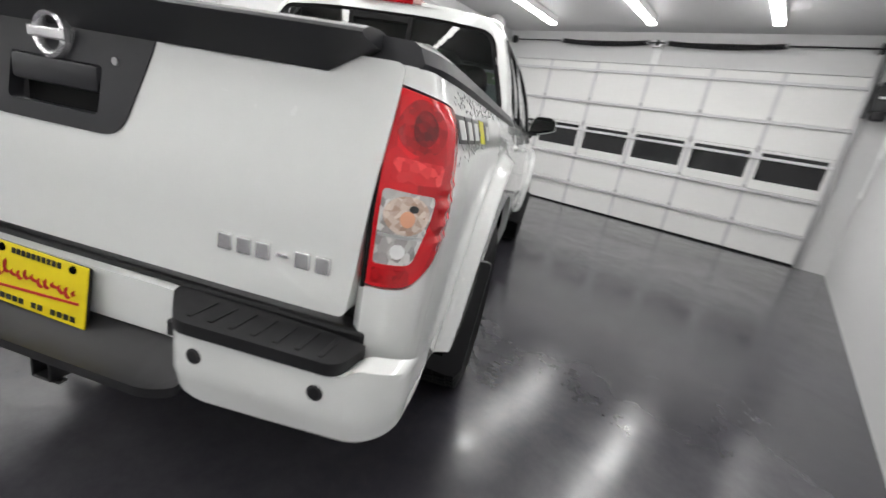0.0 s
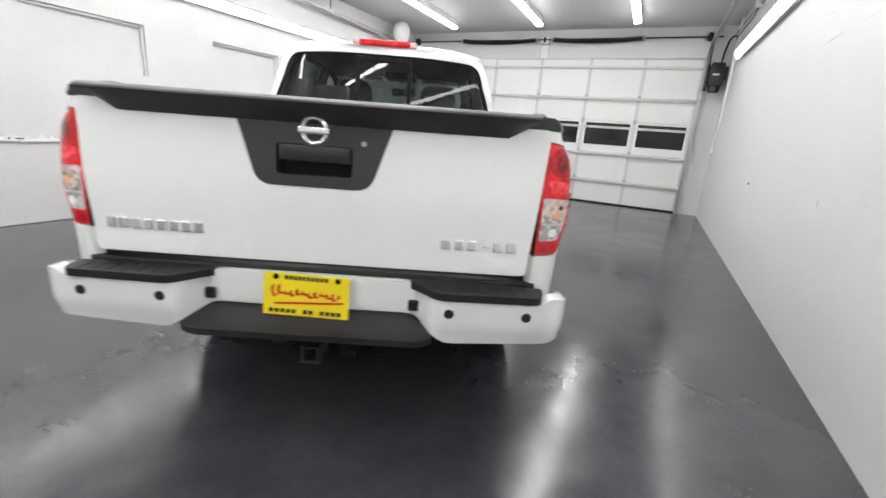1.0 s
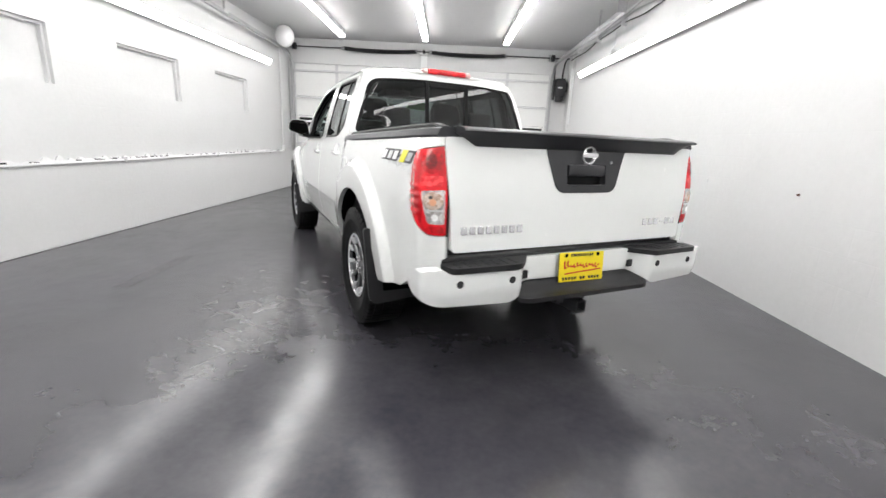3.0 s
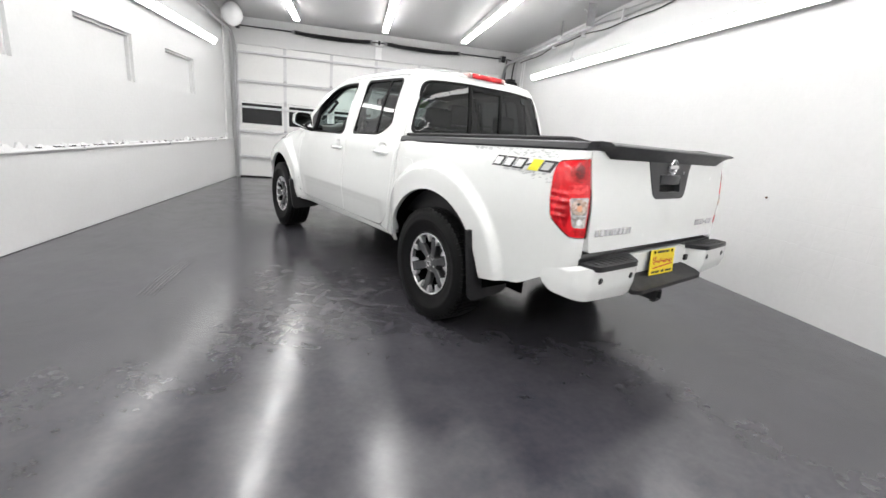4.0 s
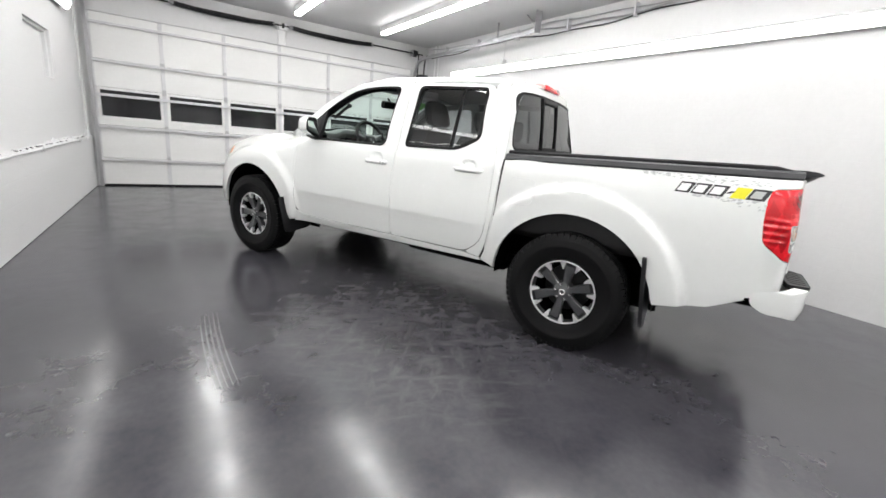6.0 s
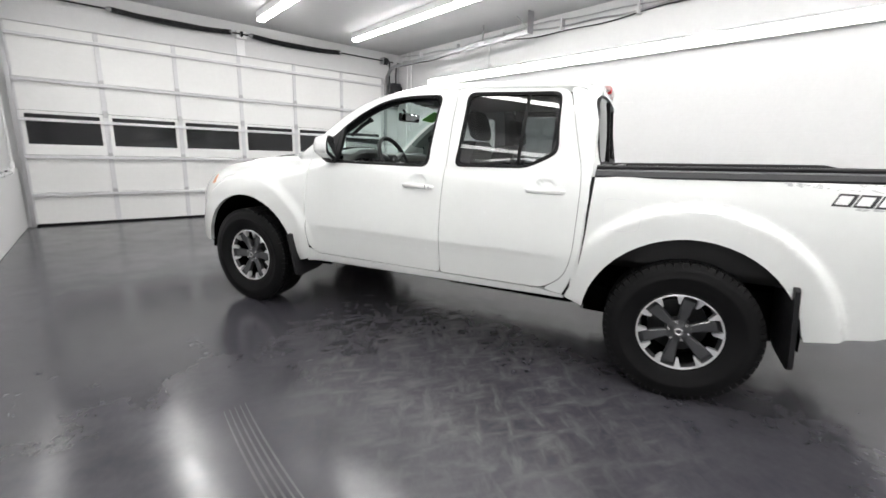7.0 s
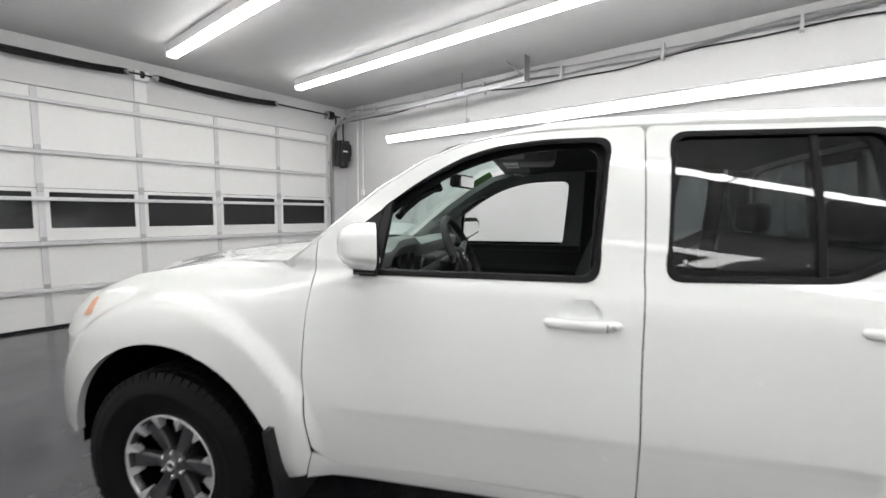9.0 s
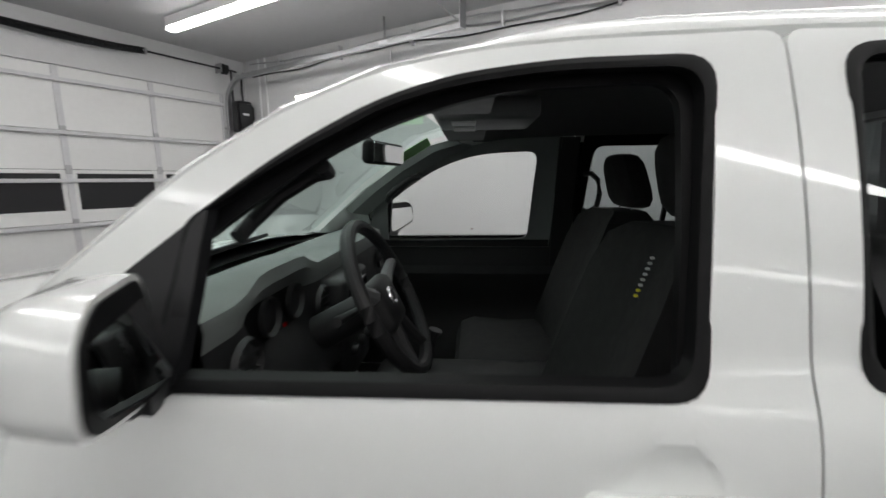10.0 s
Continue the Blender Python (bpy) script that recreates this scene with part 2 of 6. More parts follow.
M_GREENTAG = plain("green_paper_tag", (0.10, 0.50, 0.03), 0.5)
M_WHITEPAPER = plain("white_plastic", (0.8, 0.8, 0.8), 0.4)
M_DECAL = plain("black_decal", (0.02, 0.02, 0.022), 0.35)
M_DECALGREY = plain("grey_decal", (0.45, 0.46, 0.46), 0.4)
M_DECALYELLOW = plain("yellow_decal", (0.75, 0.70, 0.02), 0.4)


# ---- building helpers ----
def part(name, bm, material, parent=None, label="", smooth=False):
    """Links a bmesh as one mesh object, under a thing or under a part."""
    me = bpy.data.meshes.new(name)
    bmesh.ops.recalc_face_normals(bm, faces=bm.faces)
    if smooth:
        for f in bm.faces:
            f.smooth = True
        for e in bm.edges:
            if len(e.link_faces) == 2 and e.calc_face_angle(0) > radians(34):
                e.smooth = False
    bm.to_mesh(me)
    bm.free()
    me.materials.append(material)
    ob = new(name, me)
    if parent is not None:
        ob.parent = parent
    if label:
        tagged(ob, label)
    return ob


def empty(name, m, **tags):
    ob = new(name)
    ob.empty_display_size = 0.1
    ob.matrix_world = m
    tagged(ob, **tags)
    return ob


def add_box(bm, x0, x1, y0, y1, z0, z1, bevel=0.0, seg=2):
    r = bmesh.ops.create_cube(bm, size=1.0)
    vs = r["verts"]
    bmesh.ops.scale(bm, vec=(x1 - x0, y1 - y0, z1 - z0), verts=vs)
    bmesh.ops.translate(bm, vec=((x0 + x1) / 2, (y0 + y1) / 2, (z0 + z1) / 2), verts=vs)
    if bevel:
        es = list({e for v in vs for e in v.link_edges})
        bmesh.ops.bevel(bm, geom=es, offset=bevel, segments=seg, affect="EDGES", profile=0.5)
    return vs


def box(x0, x1, y0, y1, z0, z1, bevel=0.0, seg=2):
    bm = bmesh.new()
    add_box(bm, x0, x1, y0, y1, z0, z1, bevel, seg)
    return bm


def add_tube(bm, pts, r, seg=10, closed=False):
    """A round bar along the points."""
    pts = [Vector(p) for p in pts]
    rings = []
    n = len(pts)
    for i, p in enumerate(pts):
        a = pts[(i - 1) % n] if closed or i else p
        b = pts[(i + 1) % n] if closed or i < n - 1 else p
        d = (b - a).normalized()
        q = d.to_track_quat("Z", "Y")
        rr = r[i] if isinstance(r, (list, tuple)) else r
        rings.append([bm.verts.new(p + q @ Vector((rr * math.cos(6.2832 * k / seg), rr * math.sin(6.2832 * k / seg), 0))) for k in range(seg)])
    for i in range(n if closed else n - 1):
        A, B = rings[i], rings[(i + 1) % n]
        for k in range(seg):
            bm.faces.new((A[k], A[(k + 1) % seg], B[(k + 1) % seg], B[k]))
    if not closed:
        bm.faces.new(rings[0][::-1])
        bm.faces.new(rings[-1])
    return bm


def tube(pts, r, seg=10, closed=False):
    return add_tube(bmesh.new(), pts, r, seg, closed)


def lathe(profile, seg=48, axis="X", closed=False):
    """Turns a profile of (radius, along) about an axis."""
    bm = bmesh.new()
    rings = []
    for k in range(seg):
        a = 2 * math.pi * k / seg
        ring = []
        for r, h in profile:
            c, s = r * math.cos(a), r * math.sin(a)
            ring.append(bm.verts.new((h, c, s) if axis == "X" else ((c, h, s) if axis == "Y" else (c, s, h))))
        rings.append(ring)
    m = len(profile)
    for k in range(seg):
        A, B = rings[k], rings[(k + 1) % seg]
        for i in range(m if closed else m - 1):
            j = (i + 1) % m
            bm.faces.new((A[i], A[j], B[j], B[i]))
    return bm


def loft(sections, cap=True, closed=True):
    """Joins rings of equally many points."""
    bm = bmesh.new()
    rings = [[bm.verts.new(p) for p in s] for s in sections]
    m = len(rings[0])
    for A, B in zip(rings, rings[1:]):
        for i in range(m if closed else m - 1):
            bm.faces.new((A[i], A[(i + 1) % m], B[(i + 1) % m], B[i]))
    if cap and closed:
        bm.faces.new(rings[0][::-1])
        bm.faces.new(rings[-1])
    return bm


def rounded(pts, r=0.03, seg=5):
    """A polygon's corners rounded; a point may carry its own radius."""
    out = []
    n = len(pts)
    for i in range(n):
        p = Vector(pts[i][:2])
        rad = pts[i][2] if len(pts[i]) > 2 else r
        a, b = Vector(pts[i - 1][:2]) - p, Vector(pts[(i + 1) % n][:2]) - p
        la, lb = a.length, b.length
        rad = min(rad, la * 0.45, lb * 0.45)
        if rad < 0.002:
            out.append((p.x, p.y))
            continue
        s, e = p + a / la * rad, p + b / lb * rad
        for k in range(seg + 1):
            t = k / seg
            q = s * (1 - t) ** 2 + p * 2 * t * (1 - t) + e * t * t
            out.append((q.x, q.y))
    return out


def arc(cy, cz, r, a0, a1, n=16):
    return [(cy + r * math.cos(radians(a0 + (a1 - a0) * k / n)), cz + r * math.sin(radians(a0 + (a1 - a0) * k / n))) for k in range(n + 1)]


def sheet(outline, place, inward, holes=(), step=0.06, depth=0.03, back=False, cuts=()):
    """A flat outline with holes, cut into a grid, laid on the curved surface place(a, b), its rims turned in by depth."""
    bm = bmesh.new()
    loops = [outline, *holes]
    for lp in loops:
        vs = [bm.verts.new((a, b, 0)) for a, b in lp]
        for i in range(len(vs)):
            bm.edges.new((vs[i], vs[(i + 1) % len(vs)]))
    bmesh.ops.triangle_fill(bm, use_beauty=True, use_dissolve=False, edges=bm.edges[:])
    A = [p[0] for p in outline]
    B = [p[1] for p in outline]
    for lo, hi, no in ((min(A), max(A), (1, 0, 0)), (min(B), max(B), (0, 1, 0))):
        k = math.floor(lo / step) + 1
        while k * step < hi:
            co = (k * step, 0, 0) if no[0] else (0, k * step, 0)
            bmesh.ops.bisect_plane(bm, geom=bm.verts[:] + bm.edges[:] + bm.faces[:], dist=1e-5, plane_co=co, plane_no=no)
            k += 1
    for k in cuts:
        bmesh.ops.bisect_plane(bm, geom=bm.verts[:] + bm.edges[:] + bm.faces[:], dist=1e-5, plane_co=(0, k, 0), plane_no=(0, 1, 0))
    rim = [e for e in bm.edges if len(e.link_faces) == 1]
    for v in bm.verts:
        v.co = Vector(place(v.co.x, v.co.y))
    if depth:
        if back:
            faces = bm.faces[:]
            r = bmesh.ops.extrude_face_region(bm, geom=faces)
            moved = [v for v in r["geom"] if isinstance(v, bmesh.types.BMVert)]
        else:
            r = bmesh.ops.extrude_edge_only(bm, edges=rim)
            moved = [v for v in r["geom"] if isinstance(v, bmesh.types.BMVert)]
        for v in moved:
            w = inward(v.co) if callable(inward) else Vector(inward)
            v.co += w * depth
    return bm


def smoothstep(x):
    x = min(max(x, 0.0), 1.0)
    return x * x * (3 - 2 * x)


def lerp_table(table, v):
    if v <= table[0][0]:
        return table[0][1]
    for (a, fa), (b, fb) in zip(table, table[1:]):
        if v <= b:
            return fa + (fb - fa) * (v - a) / (b - a)
    return table[-1][1]


def curve_table(table, v):
    """Like lerp_table, but eased to a smooth curve by averaging nearby values."""
    return sum(lerp_table(table, v + d) for d in (-0.025, -0.0125, 0, 0.0125, 0.025)) / 5


# ---- the room ----
XL, XR, YB, YD, ZC = -4.07, 2.46, -6.0, 7.30, 3.33
DL, DR, DH = -3.84, 2.07, 2.80          # garage door opening
T = 0.2
floor_ob = tagged(part("floor", box(XL - T, XR + T, YB - T, YD + 1.2, -0.15, 0.0), M_FLOOR), "dark grey-violet glossy epoxy floor, worn and scuffed", "floor", kind="structure")
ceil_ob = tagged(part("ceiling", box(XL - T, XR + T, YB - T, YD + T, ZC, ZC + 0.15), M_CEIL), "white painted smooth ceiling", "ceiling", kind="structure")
wall_r = tagged(part("wall_right", box(XR, XR + T, YB - T, YD + T, 0, ZC), M_WALL), "white painted masonry wall with faint block joints", "wall", kind="structure")
wall_b = tagged(part("wall_back", box(XL, XR, YB - T, YB, 0, ZC), M_WALL), "plain white painted wall", "wall", kind="structure")
# left wall with three blocked-up window niches
RECS = [(-1.87, -0.74), (0.17, 1.31), (2.18, 3.29), (4.22, 5.28)]
NZ0, NZ1 = 1.60, 2.16
hole_loops = [[(a, NZ0), (b, NZ0), (b, NZ1), (a, NZ1)] for a, b in RECS]
bm = sheet([(YB - T, 0), (YD + T, 0), (YD + T, ZC), (YB - T, ZC)], lambda a, b: (XL, a, b), (-1, 0, 0), hole_loops, step=3.0, depth=0.075)
add_box(bm, XL - T, XL - 0.075, YB - T, YD + T, 0, ZC)
wall_l = tagged(part("wall_left", bm, M_WALL), "white painted wall with shallow blocked-up window niches", "wall", kind="structure")
for a, b in RECS:
    for y0, y1, z0, z1 in ((a, b, NZ1 - 0.030, NZ1), (b - 0.030, b, NZ0, NZ1 - 0.030)):
        part("niche_frame", box(XL - 0.078, XL - 0.032, y0 + 0.002, y1 - 0.002, z0, z1 - 0.002, 0.004, 1), M_WALL, wall_l)
# door wall: header and jambs
bm = bmesh.new()
add_box(bm, XL, DL, YD, YD + T, 0, ZC)
add_box(bm, DR, XR, YD, YD + T, 0, ZC)
add_box(bm, DL, DR, YD, YD + T, DH, ZC)
wall_d = tagged(part("wall_door", bm, M_WALL), "white painted header wall over the garage door", "wall", kind="structure")

# sectional garage door
gdoor = empty("door_1", pose(0, YD + 0.04, 0), label="white sectional overhead garage door with a row of dark windows", category="garage door", kind="structure")
NP = 6
PW = (DR - DL) / NP
SEAMS = (0.0, 0.485, 1.035, 1.655, 2.095, 2.80)
for k in range(5):
    z0, z1 = SEAMS[k] + 0.003, SEAMS[k + 1] - 0.003
    if k == 2:
        holes = [[(DL + PW * i + 0.075, 1.185), (DL + PW * (i + 1) - 0.075, 1.185), (DL + PW * (i + 1) - 0.075, 1.61), (DL + PW * i + 0.075, 1.61)] for i in range(NP)]
    else:
        holes = []
    part("door_section", sheet([(DL - 0.05, z0), (DR + 0.05, z0), (DR + 0.05, z1), (DL - 0.05, z1)], lambda a, b: (a, 0, b), (0, 1, 0), holes, step=3.0, depth=0.045), M_DOORPAINT, gdoor)
    for i in range(NP + 1):
        x = DL + PW * i
        part("stile", box(x - 0.032, x + 0.032, -0.012, -0.001, z0, z1, 0.003, 1), M_STRUT, gdoor)
for i in range(NP):
    part("window_pane", box(DL + PW * i + 0.073, DL + PW * (i + 1) - 0.073, 0.02, 0.03, 1.18, 1.615), M_DARKPANE, gdoor, "dark night-time window pane")
for z in (0.458, 1.008, 1.528, 2.066, 2.645):
    bm = box(DL, DR, -0.055, -0.012, z - 0.022, z + 0.022, 0.006, 2)
    part("strut", bm, M_STRUT, gdoor, "horizontal steel stiffening strut")
for z in SEAMS[1:5]:
    for i in range(1, NP):
        x = DL + PW * i
        part("hinge", box(x - 0.03, x + 0.03, -0.022, -0.011, z - 0.05, z + 0.05, 0.004, 1), M_GALV, gdoor)
part("bottom_seal", box(DL, DR, -0.03, 0.03, 0.0, 0.03, 0.008, 2), M_SEAL, gdoor)


# strip lamps, each 8 ft
def strip_lamp(lens, lips=False):
    ob = empty("strip_lamp", pose(0, 0, 0), label="white eight-foot fluorescent strip lamp, lit", category="lamp", group="strip lamps")
    part("housing", box(-0.06, 0.06, 0.01, 2.43, 0.004, 0.11, 0.008, 2), M_LAMPBODY, ob)
    part("diffuser", box(-0.055, 0.055, 0.0, 2.438, -0.035, 0.035, 0.022, 3), lens, ob, "glowing white diffuser")
    if lips:
        # lips added to stop the diffuser washing out the wall
        for sx in (-1, 1):
            part("shade_lip", box(min(sx * 0.0595, sx * 0.0655), max(sx * 0.0595, sx * 0.0655), 0.004, 2.434, -0.024, 0.075, 0.002, 1), M_LAMPBODY, ob, "white metal lip added to keep lamp light off the wall")
    for y in (0.01, 2.43):
        part("end_cap", box(-0.062, 0.062, y - 0.006, y + 0.006, -0.038, 0.11, 0.004, 1), M_LAMPBODY, ob)
    return ob


# the left wall stands a little askew
LEFT = pose(XL, 3.6, 0, 0, 0, -1.75) @ pose(-XL, -3.6, 0)
wall_l.matrix_world = LEFT
first = strip_lamp(M_LAMP)
first.matrix_world = pose(-2.49, 6.38 - 2.44, 3.225)
for x in (-2.49, -0.775, 0.885):
    # the fifth lamp of each row is unseen, added to brighten the tailgate
    for k in range(1, 6):
        if x == -2.49 and k == 1:
            continue
        copy_thing(first, pose(x, 6.38 - 2.44 * k, 3.225))
second = strip_lamp(M_WALLLAMP, True)
second.matrix_world = pose(2.385, 6.06 - 2.44, 2.645, 0, 62, 0)
for k in range(1, 5):
    copy_thing(second, pose(2.385, 6.06 - 2.44 * (k + 1), 2.645, 0, 62, 0))
for k in range(5):
    copy_thing(second, LEFT @ pose(-3.995, 6.15 - 2.44 * (k + 1), 2.62, 0, -62, 0))


# ---- the pickup truck, in its own frame: rear axle at y 0, front axle at y 3.2 ----
truck = empty("pickup_truck", pose(0, 0, 0, 0, 0, 26), label="white four-door pickup truck with black trim, parked on the garage floor", category="truck")
WB, WZ = 3.2, 0.39
SIDE = [(0.40, 0.80), (0.46, 0.838), (0.56, 0.856), (0.645, 0.868), (0.715, 0.876), (0.80, 0.874), (0.90, 0.867), (1.0, 0.858), (1.08, 0.849), (1.15, 0.836), (1.20, 0.819)]
SIDE += [(z / 100, 0.791 - 0.185 * (z / 100 - 1.27) - 0.290 * (z / 100 - 1.27) ** 2) for z in range(124, 170, 3)]
SIDE += [(1.72, 0.648), (1.78, 0.60)]
SIDE_BED = [(0.40, 0.82), (0.46, 0.850), (0.60, 0.866), (0.85, 0.880), (1.00, 0.882), (1.12, 0.872), (1.18, 0.858), (1.24, 0.838), (1.29, 0.818)]
SIDE_FRONT = [(0.40, 0.82), (0.50, 0.856), (0.70, 0.872), (0.90, 0.878), (1.02, 0.868), (1.10, 0.84), (1.18, 0.79), (1.25, 0.72), (1.30, 0.62)]


FRONT_WIN = rounded([(2.375, 1.200, 0.03), (1.598, 1.204, 0.05), (1.556, 1.673, 0.05), (1.78, 1.671, 0.12), (1.94, 1.650, 0.10), (2.05, 1.616, 0.10), (2.19, 1.540, 0.10), (2.335, 1.436, 0.02)], 0.03)
CREASE = (0.652, 0.660, 0.668, 0.676, 0.684, 0.694, 0.703, 0.712, 0.721, 0.730)


def half_width(y, z, bed=None):
    """The body's half width at a place along it and a height."""
    if y < 0.5 if bed is None else bed:
        f = smoothstep((y - 0.36) / 0.24)
        w = curve_table(SIDE_BED, z)
        w += f * (curve_table(SIDE, min(z, 1.1)) - curve_table(SIDE_BED, min(z, 1.1)))
        if y < -0.80:
            w -= 0.26 * (-0.80 - y) ** 2 + 3.2 * max(0, -1.0 - y) ** 2
    else:
        f = smoothstep((y - 2.35) / 0.5)
        f *= 1 - smoothstep((z - 1.19) / 0.06) * smoothstep((2.85 - y) / 0.2)
        w = (1 - f) * curve_table(SIDE, z) + f * curve_table(SIDE_FRONT, z + max(0, y - 2.7) * 0.13)
        if y > 3.1:
            w -= 0.14 * (y - 3.1) ** 2 + 0.6 * max(0, y - 3.6) ** 2
        door = smoothstep((y - 0.66) / 0.12) * smoothstep((2.54 - y) / 0.12)
        w -= door * (0.0046 * smoothstep((0.730 - z) / 0.040) + 0.0020 * smoothstep((0.690 - z) / 0.040))
        # hollows behind the door handles
        for cy, cz in ((1.645, 1.105), (0.80, 1.130)):
            q = 1 - ((y - cy) / 0.062) ** 2 - ((z - cz) / 0.042) ** 2
            if q > 0:
                w -= 0.013 * smoothstep(q * 2.2)
    for cy in (0.0, WB):
        r = math.hypot(y - cy, z - WZ)
        if z > 0.36:
            if cy == 0.0:
                fade = smoothstep((0.60 - y) / 0.18) if (y < 0.5 if bed is None else bed) else 0.0
            else:
                fade = smoothstep((y - 2.52) / 0.12)
            w += 0.044 * fade * smoothstep((0.712 - r) / 0.050) * smoothstep((r - 0.3) / 0.1)
    return w


def side_place(s):
    return lambda a, b: (s * half_width(a, b), a, b)


def body_side(s):
    place, inn = side_place(s), (-s, 0, 0)
    # front wing
    out = [(2.585, 1.235), (2.61, 0.83), (2.575, 0.53), (2.60, 0.445), (2.66, 0.43)] + arc(WB, WZ, 0.515, 176, 8, 22) + [(3.735, 0.452), (3.82, 0.48), (3.90, 0.58), (3.925, 0.70), (3.92, 0.83), (3.87, 0.945), (3.76, 1.035), (3.50, 1.135), (3.05, 1.212), (2.72, 1.228), (2.655, 1.256), (2.586, 1.311)]
    part("front_wing", sheet(out, place, inn, step=0.018), M_PAINT, truck, smooth=True)
    # front door with window opening
    out = rounded([(2.5815, 1.235, 0.02), (2.6065, 0.83, 0.1), (2.5685, 0.545, 0.1), (2.50, 0.50, 0.05), (1.4665, 0.505, 0.03), (1.4725, 0.97, 0.1), (1.4645, 1.20, 0.1), (1.4535, 1.711, 0.03), (1.76, 1.703, 0.12), (1.92, 1.688, 0.08), (2.05, 1.662, 0.08), (2.195, 1.603, 0.08), (2.335, 1.516, 0.08), (2.46, 1.415, 0.08), (2.580, 1.312, 0.01)], 0.02)
    win = FRONT_WIN
    fd = part("front_door", sheet(out, place, inn, [win], step=0.018, cuts=CREASE), M_PAINT, truck, smooth=True)
    door_trim(s, fd, win)
    # rear door
    out = rounded([(1.462, 0.505, 0.03), (0.765, 0.511, 0.06), (0.646, 0.60, 0.07), (0.607, 0.74, 0.1), (0.603, 0.95, 0.1), (0.602, 1.20, 0.1), (0.733, 1.700, 0.06), (1.449, 1.711, 0.03), (1.46, 1.20, 0.1), (1.468, 0.97, 0.1)], 0.02)
    win2 = rounded([(1.400, 1.216, 0.05), (0.925, 1.230, 0.06), (0.755, 1.322, 0.05), (0.779, 1.681, 0.05), (1.374, 1.685, 0.05)], 0.03)
    rd = part("rear_door", sheet(out, place, inn, [win2], step=0.018, cuts=CREASE), M_PAINT, truck, smooth=True)
    door_trim(s, rd, win2, M_TINT, divider=0.985)
    # cab corner behind the rear door
    out = rounded([(0.764, 0.507, 0.06), (0.643, 0.597, 0.07), (0.604, 0.74, 0.1), (0.600, 0.95, 0.1), (0.599, 1.20, 0.1), (0.730, 1.704, 0.06), (0.690, 1.708, 0), (0.634, 1.688, 0.02), (0.600, 1.62, 0.04), (0.572, 1.51, 0.05), (0.553, 1.42, 0.05), (0.546, 1.28, 0.05), (0.556, 1.00, 0.05), (0.566, 0.84, 0.05), (0.577, 0.72, 0.05), (0.592, 0.626, 0.04), (0.618, 0.545, 0.03), (0.645, 0.490, 0), (0.70, 0.494, 0)])
    part("cab_corner", sheet(out, place, inn, step=0.03), M_PAINT, truck, smooth=True)
    # dark sheet behind the shut lines that paints the shade inside them
    out = [(2.60, 0.52), (0.63, 0.52), (0.60, 0.85), (0.60, 1.19), (1.40, 1.19), (1.40, 1.66), (1.52, 1.66), (1.55, 1.19), (2.60, 1.19)]
    part("door_aperture", sheet(out, lambda a, b: (s * (half_width(a, b) - 0.007), a, b), inn, step=0.024, depth=0), M_SEAL, truck, smooth=True)
    # sill
    out = [(2.57, 0.538), (2.50, 0.496), (0.79, 0.501), (0.70, 0.490), (0.645, 0.486), (0.632, 0.465), (2.60, 0.430)]
    part("sill", sheet(out, place, inn, depth=0.10), M_PAINT, truck, smooth=True)
    # bed side
    out = [(0.528, 1.204), (0.538, 1.00), (0.545, 0.84), (0.557, 0.72), (0.573, 0.626), (0.602, 0.545), (0.628, 0.485), (0.62, 0.470), (0.53, 0.44)] + arc(0, WZ, 0.525, 5, 168, 24) + [(-0.53, 0.462), (-0.80, 0.515), (-0.955, 0.60), (-0.955, 0.70), (-0.950, 0.95), (-0.935, 1.252)]
    bs = part("bed_side", sheet(out, lambda a, b: (s * half_width(a, b, True), a, b), inn, step=0.017), M_PAINT, truck, smooth=True)
    # dark strip in the cab-to-bed gap, painting the shade of its depth
    front = [(0.575, 1.20), (0.580, 1.00), (0.586, 0.84), (0.597, 0.72), (0.612, 0.626), (0.638, 0.545), (0.655, 0.480)]
    out = front + [(a - 0.055, b) for a, b in reversed(front)]
    part("gap_filler", sheet(out, lambda a, b: (s * (half_width(a, b, True) - 0.014), a, b), inn, step=0.03, depth=0), M_SEAL, truck, "dark strip standing in for the shade between cab and bed")
    # fuel flap outline, left side only
    if s < 0:
        pts = rounded([(0.465, 1.09), (0.29, 1.09), (0.265, 1.02), (0.275, 0.925), (0.455, 0.92)], 0.04)
        fine = [(a + (c - a) * k / 6, b + (d - b) * k / 6) for (a, b), (c, d) in zip(pts, pts[1:] + pts[:1]) for k in range(6)]
        loop3 = [(s * (half_width(a, b) - 0.0002), a, b) for a, b in fine]
        part("fuel_flap_gap", tube(loop3, 0.0016, 6, True), M_STRUT, bs, "fine shut line of the fuel flap")
    # wheel well lining
    for cy in (0.0, WB):
        w = 0.53
        prof = [[(s * x, p[0], p[1]) for p in arc(cy, WZ, w, 0, 180, 20)] for x in (0.50, 0.70)]
        prof.append([(s * (half_width(p[0], max(p[1], 0.45)) - 0.03), p[0], p[1]) for p in arc(cy, WZ, w, 0, 180, 20)])
        bm = loft([[Vector(q) for q in r] for r in prof], cap=False, closed=False)
        add_box(bm, min(s * 0.50, s * 0.49), max(s * 0.50, s * 0.49), cy - 0.54, cy + 0.54, 0.30, 0.93)
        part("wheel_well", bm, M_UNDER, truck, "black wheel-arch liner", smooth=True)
    # mud flaps
    for y0, z1 in ((-0.435, 0.74), (2.72, 0.64)):
        out = rounded([(0.60, 0.33, 0.08), (0.93, 0.30, 0.06), (0.955, z1, 0.02), (0.62, z1, 0.02)], 0.03)
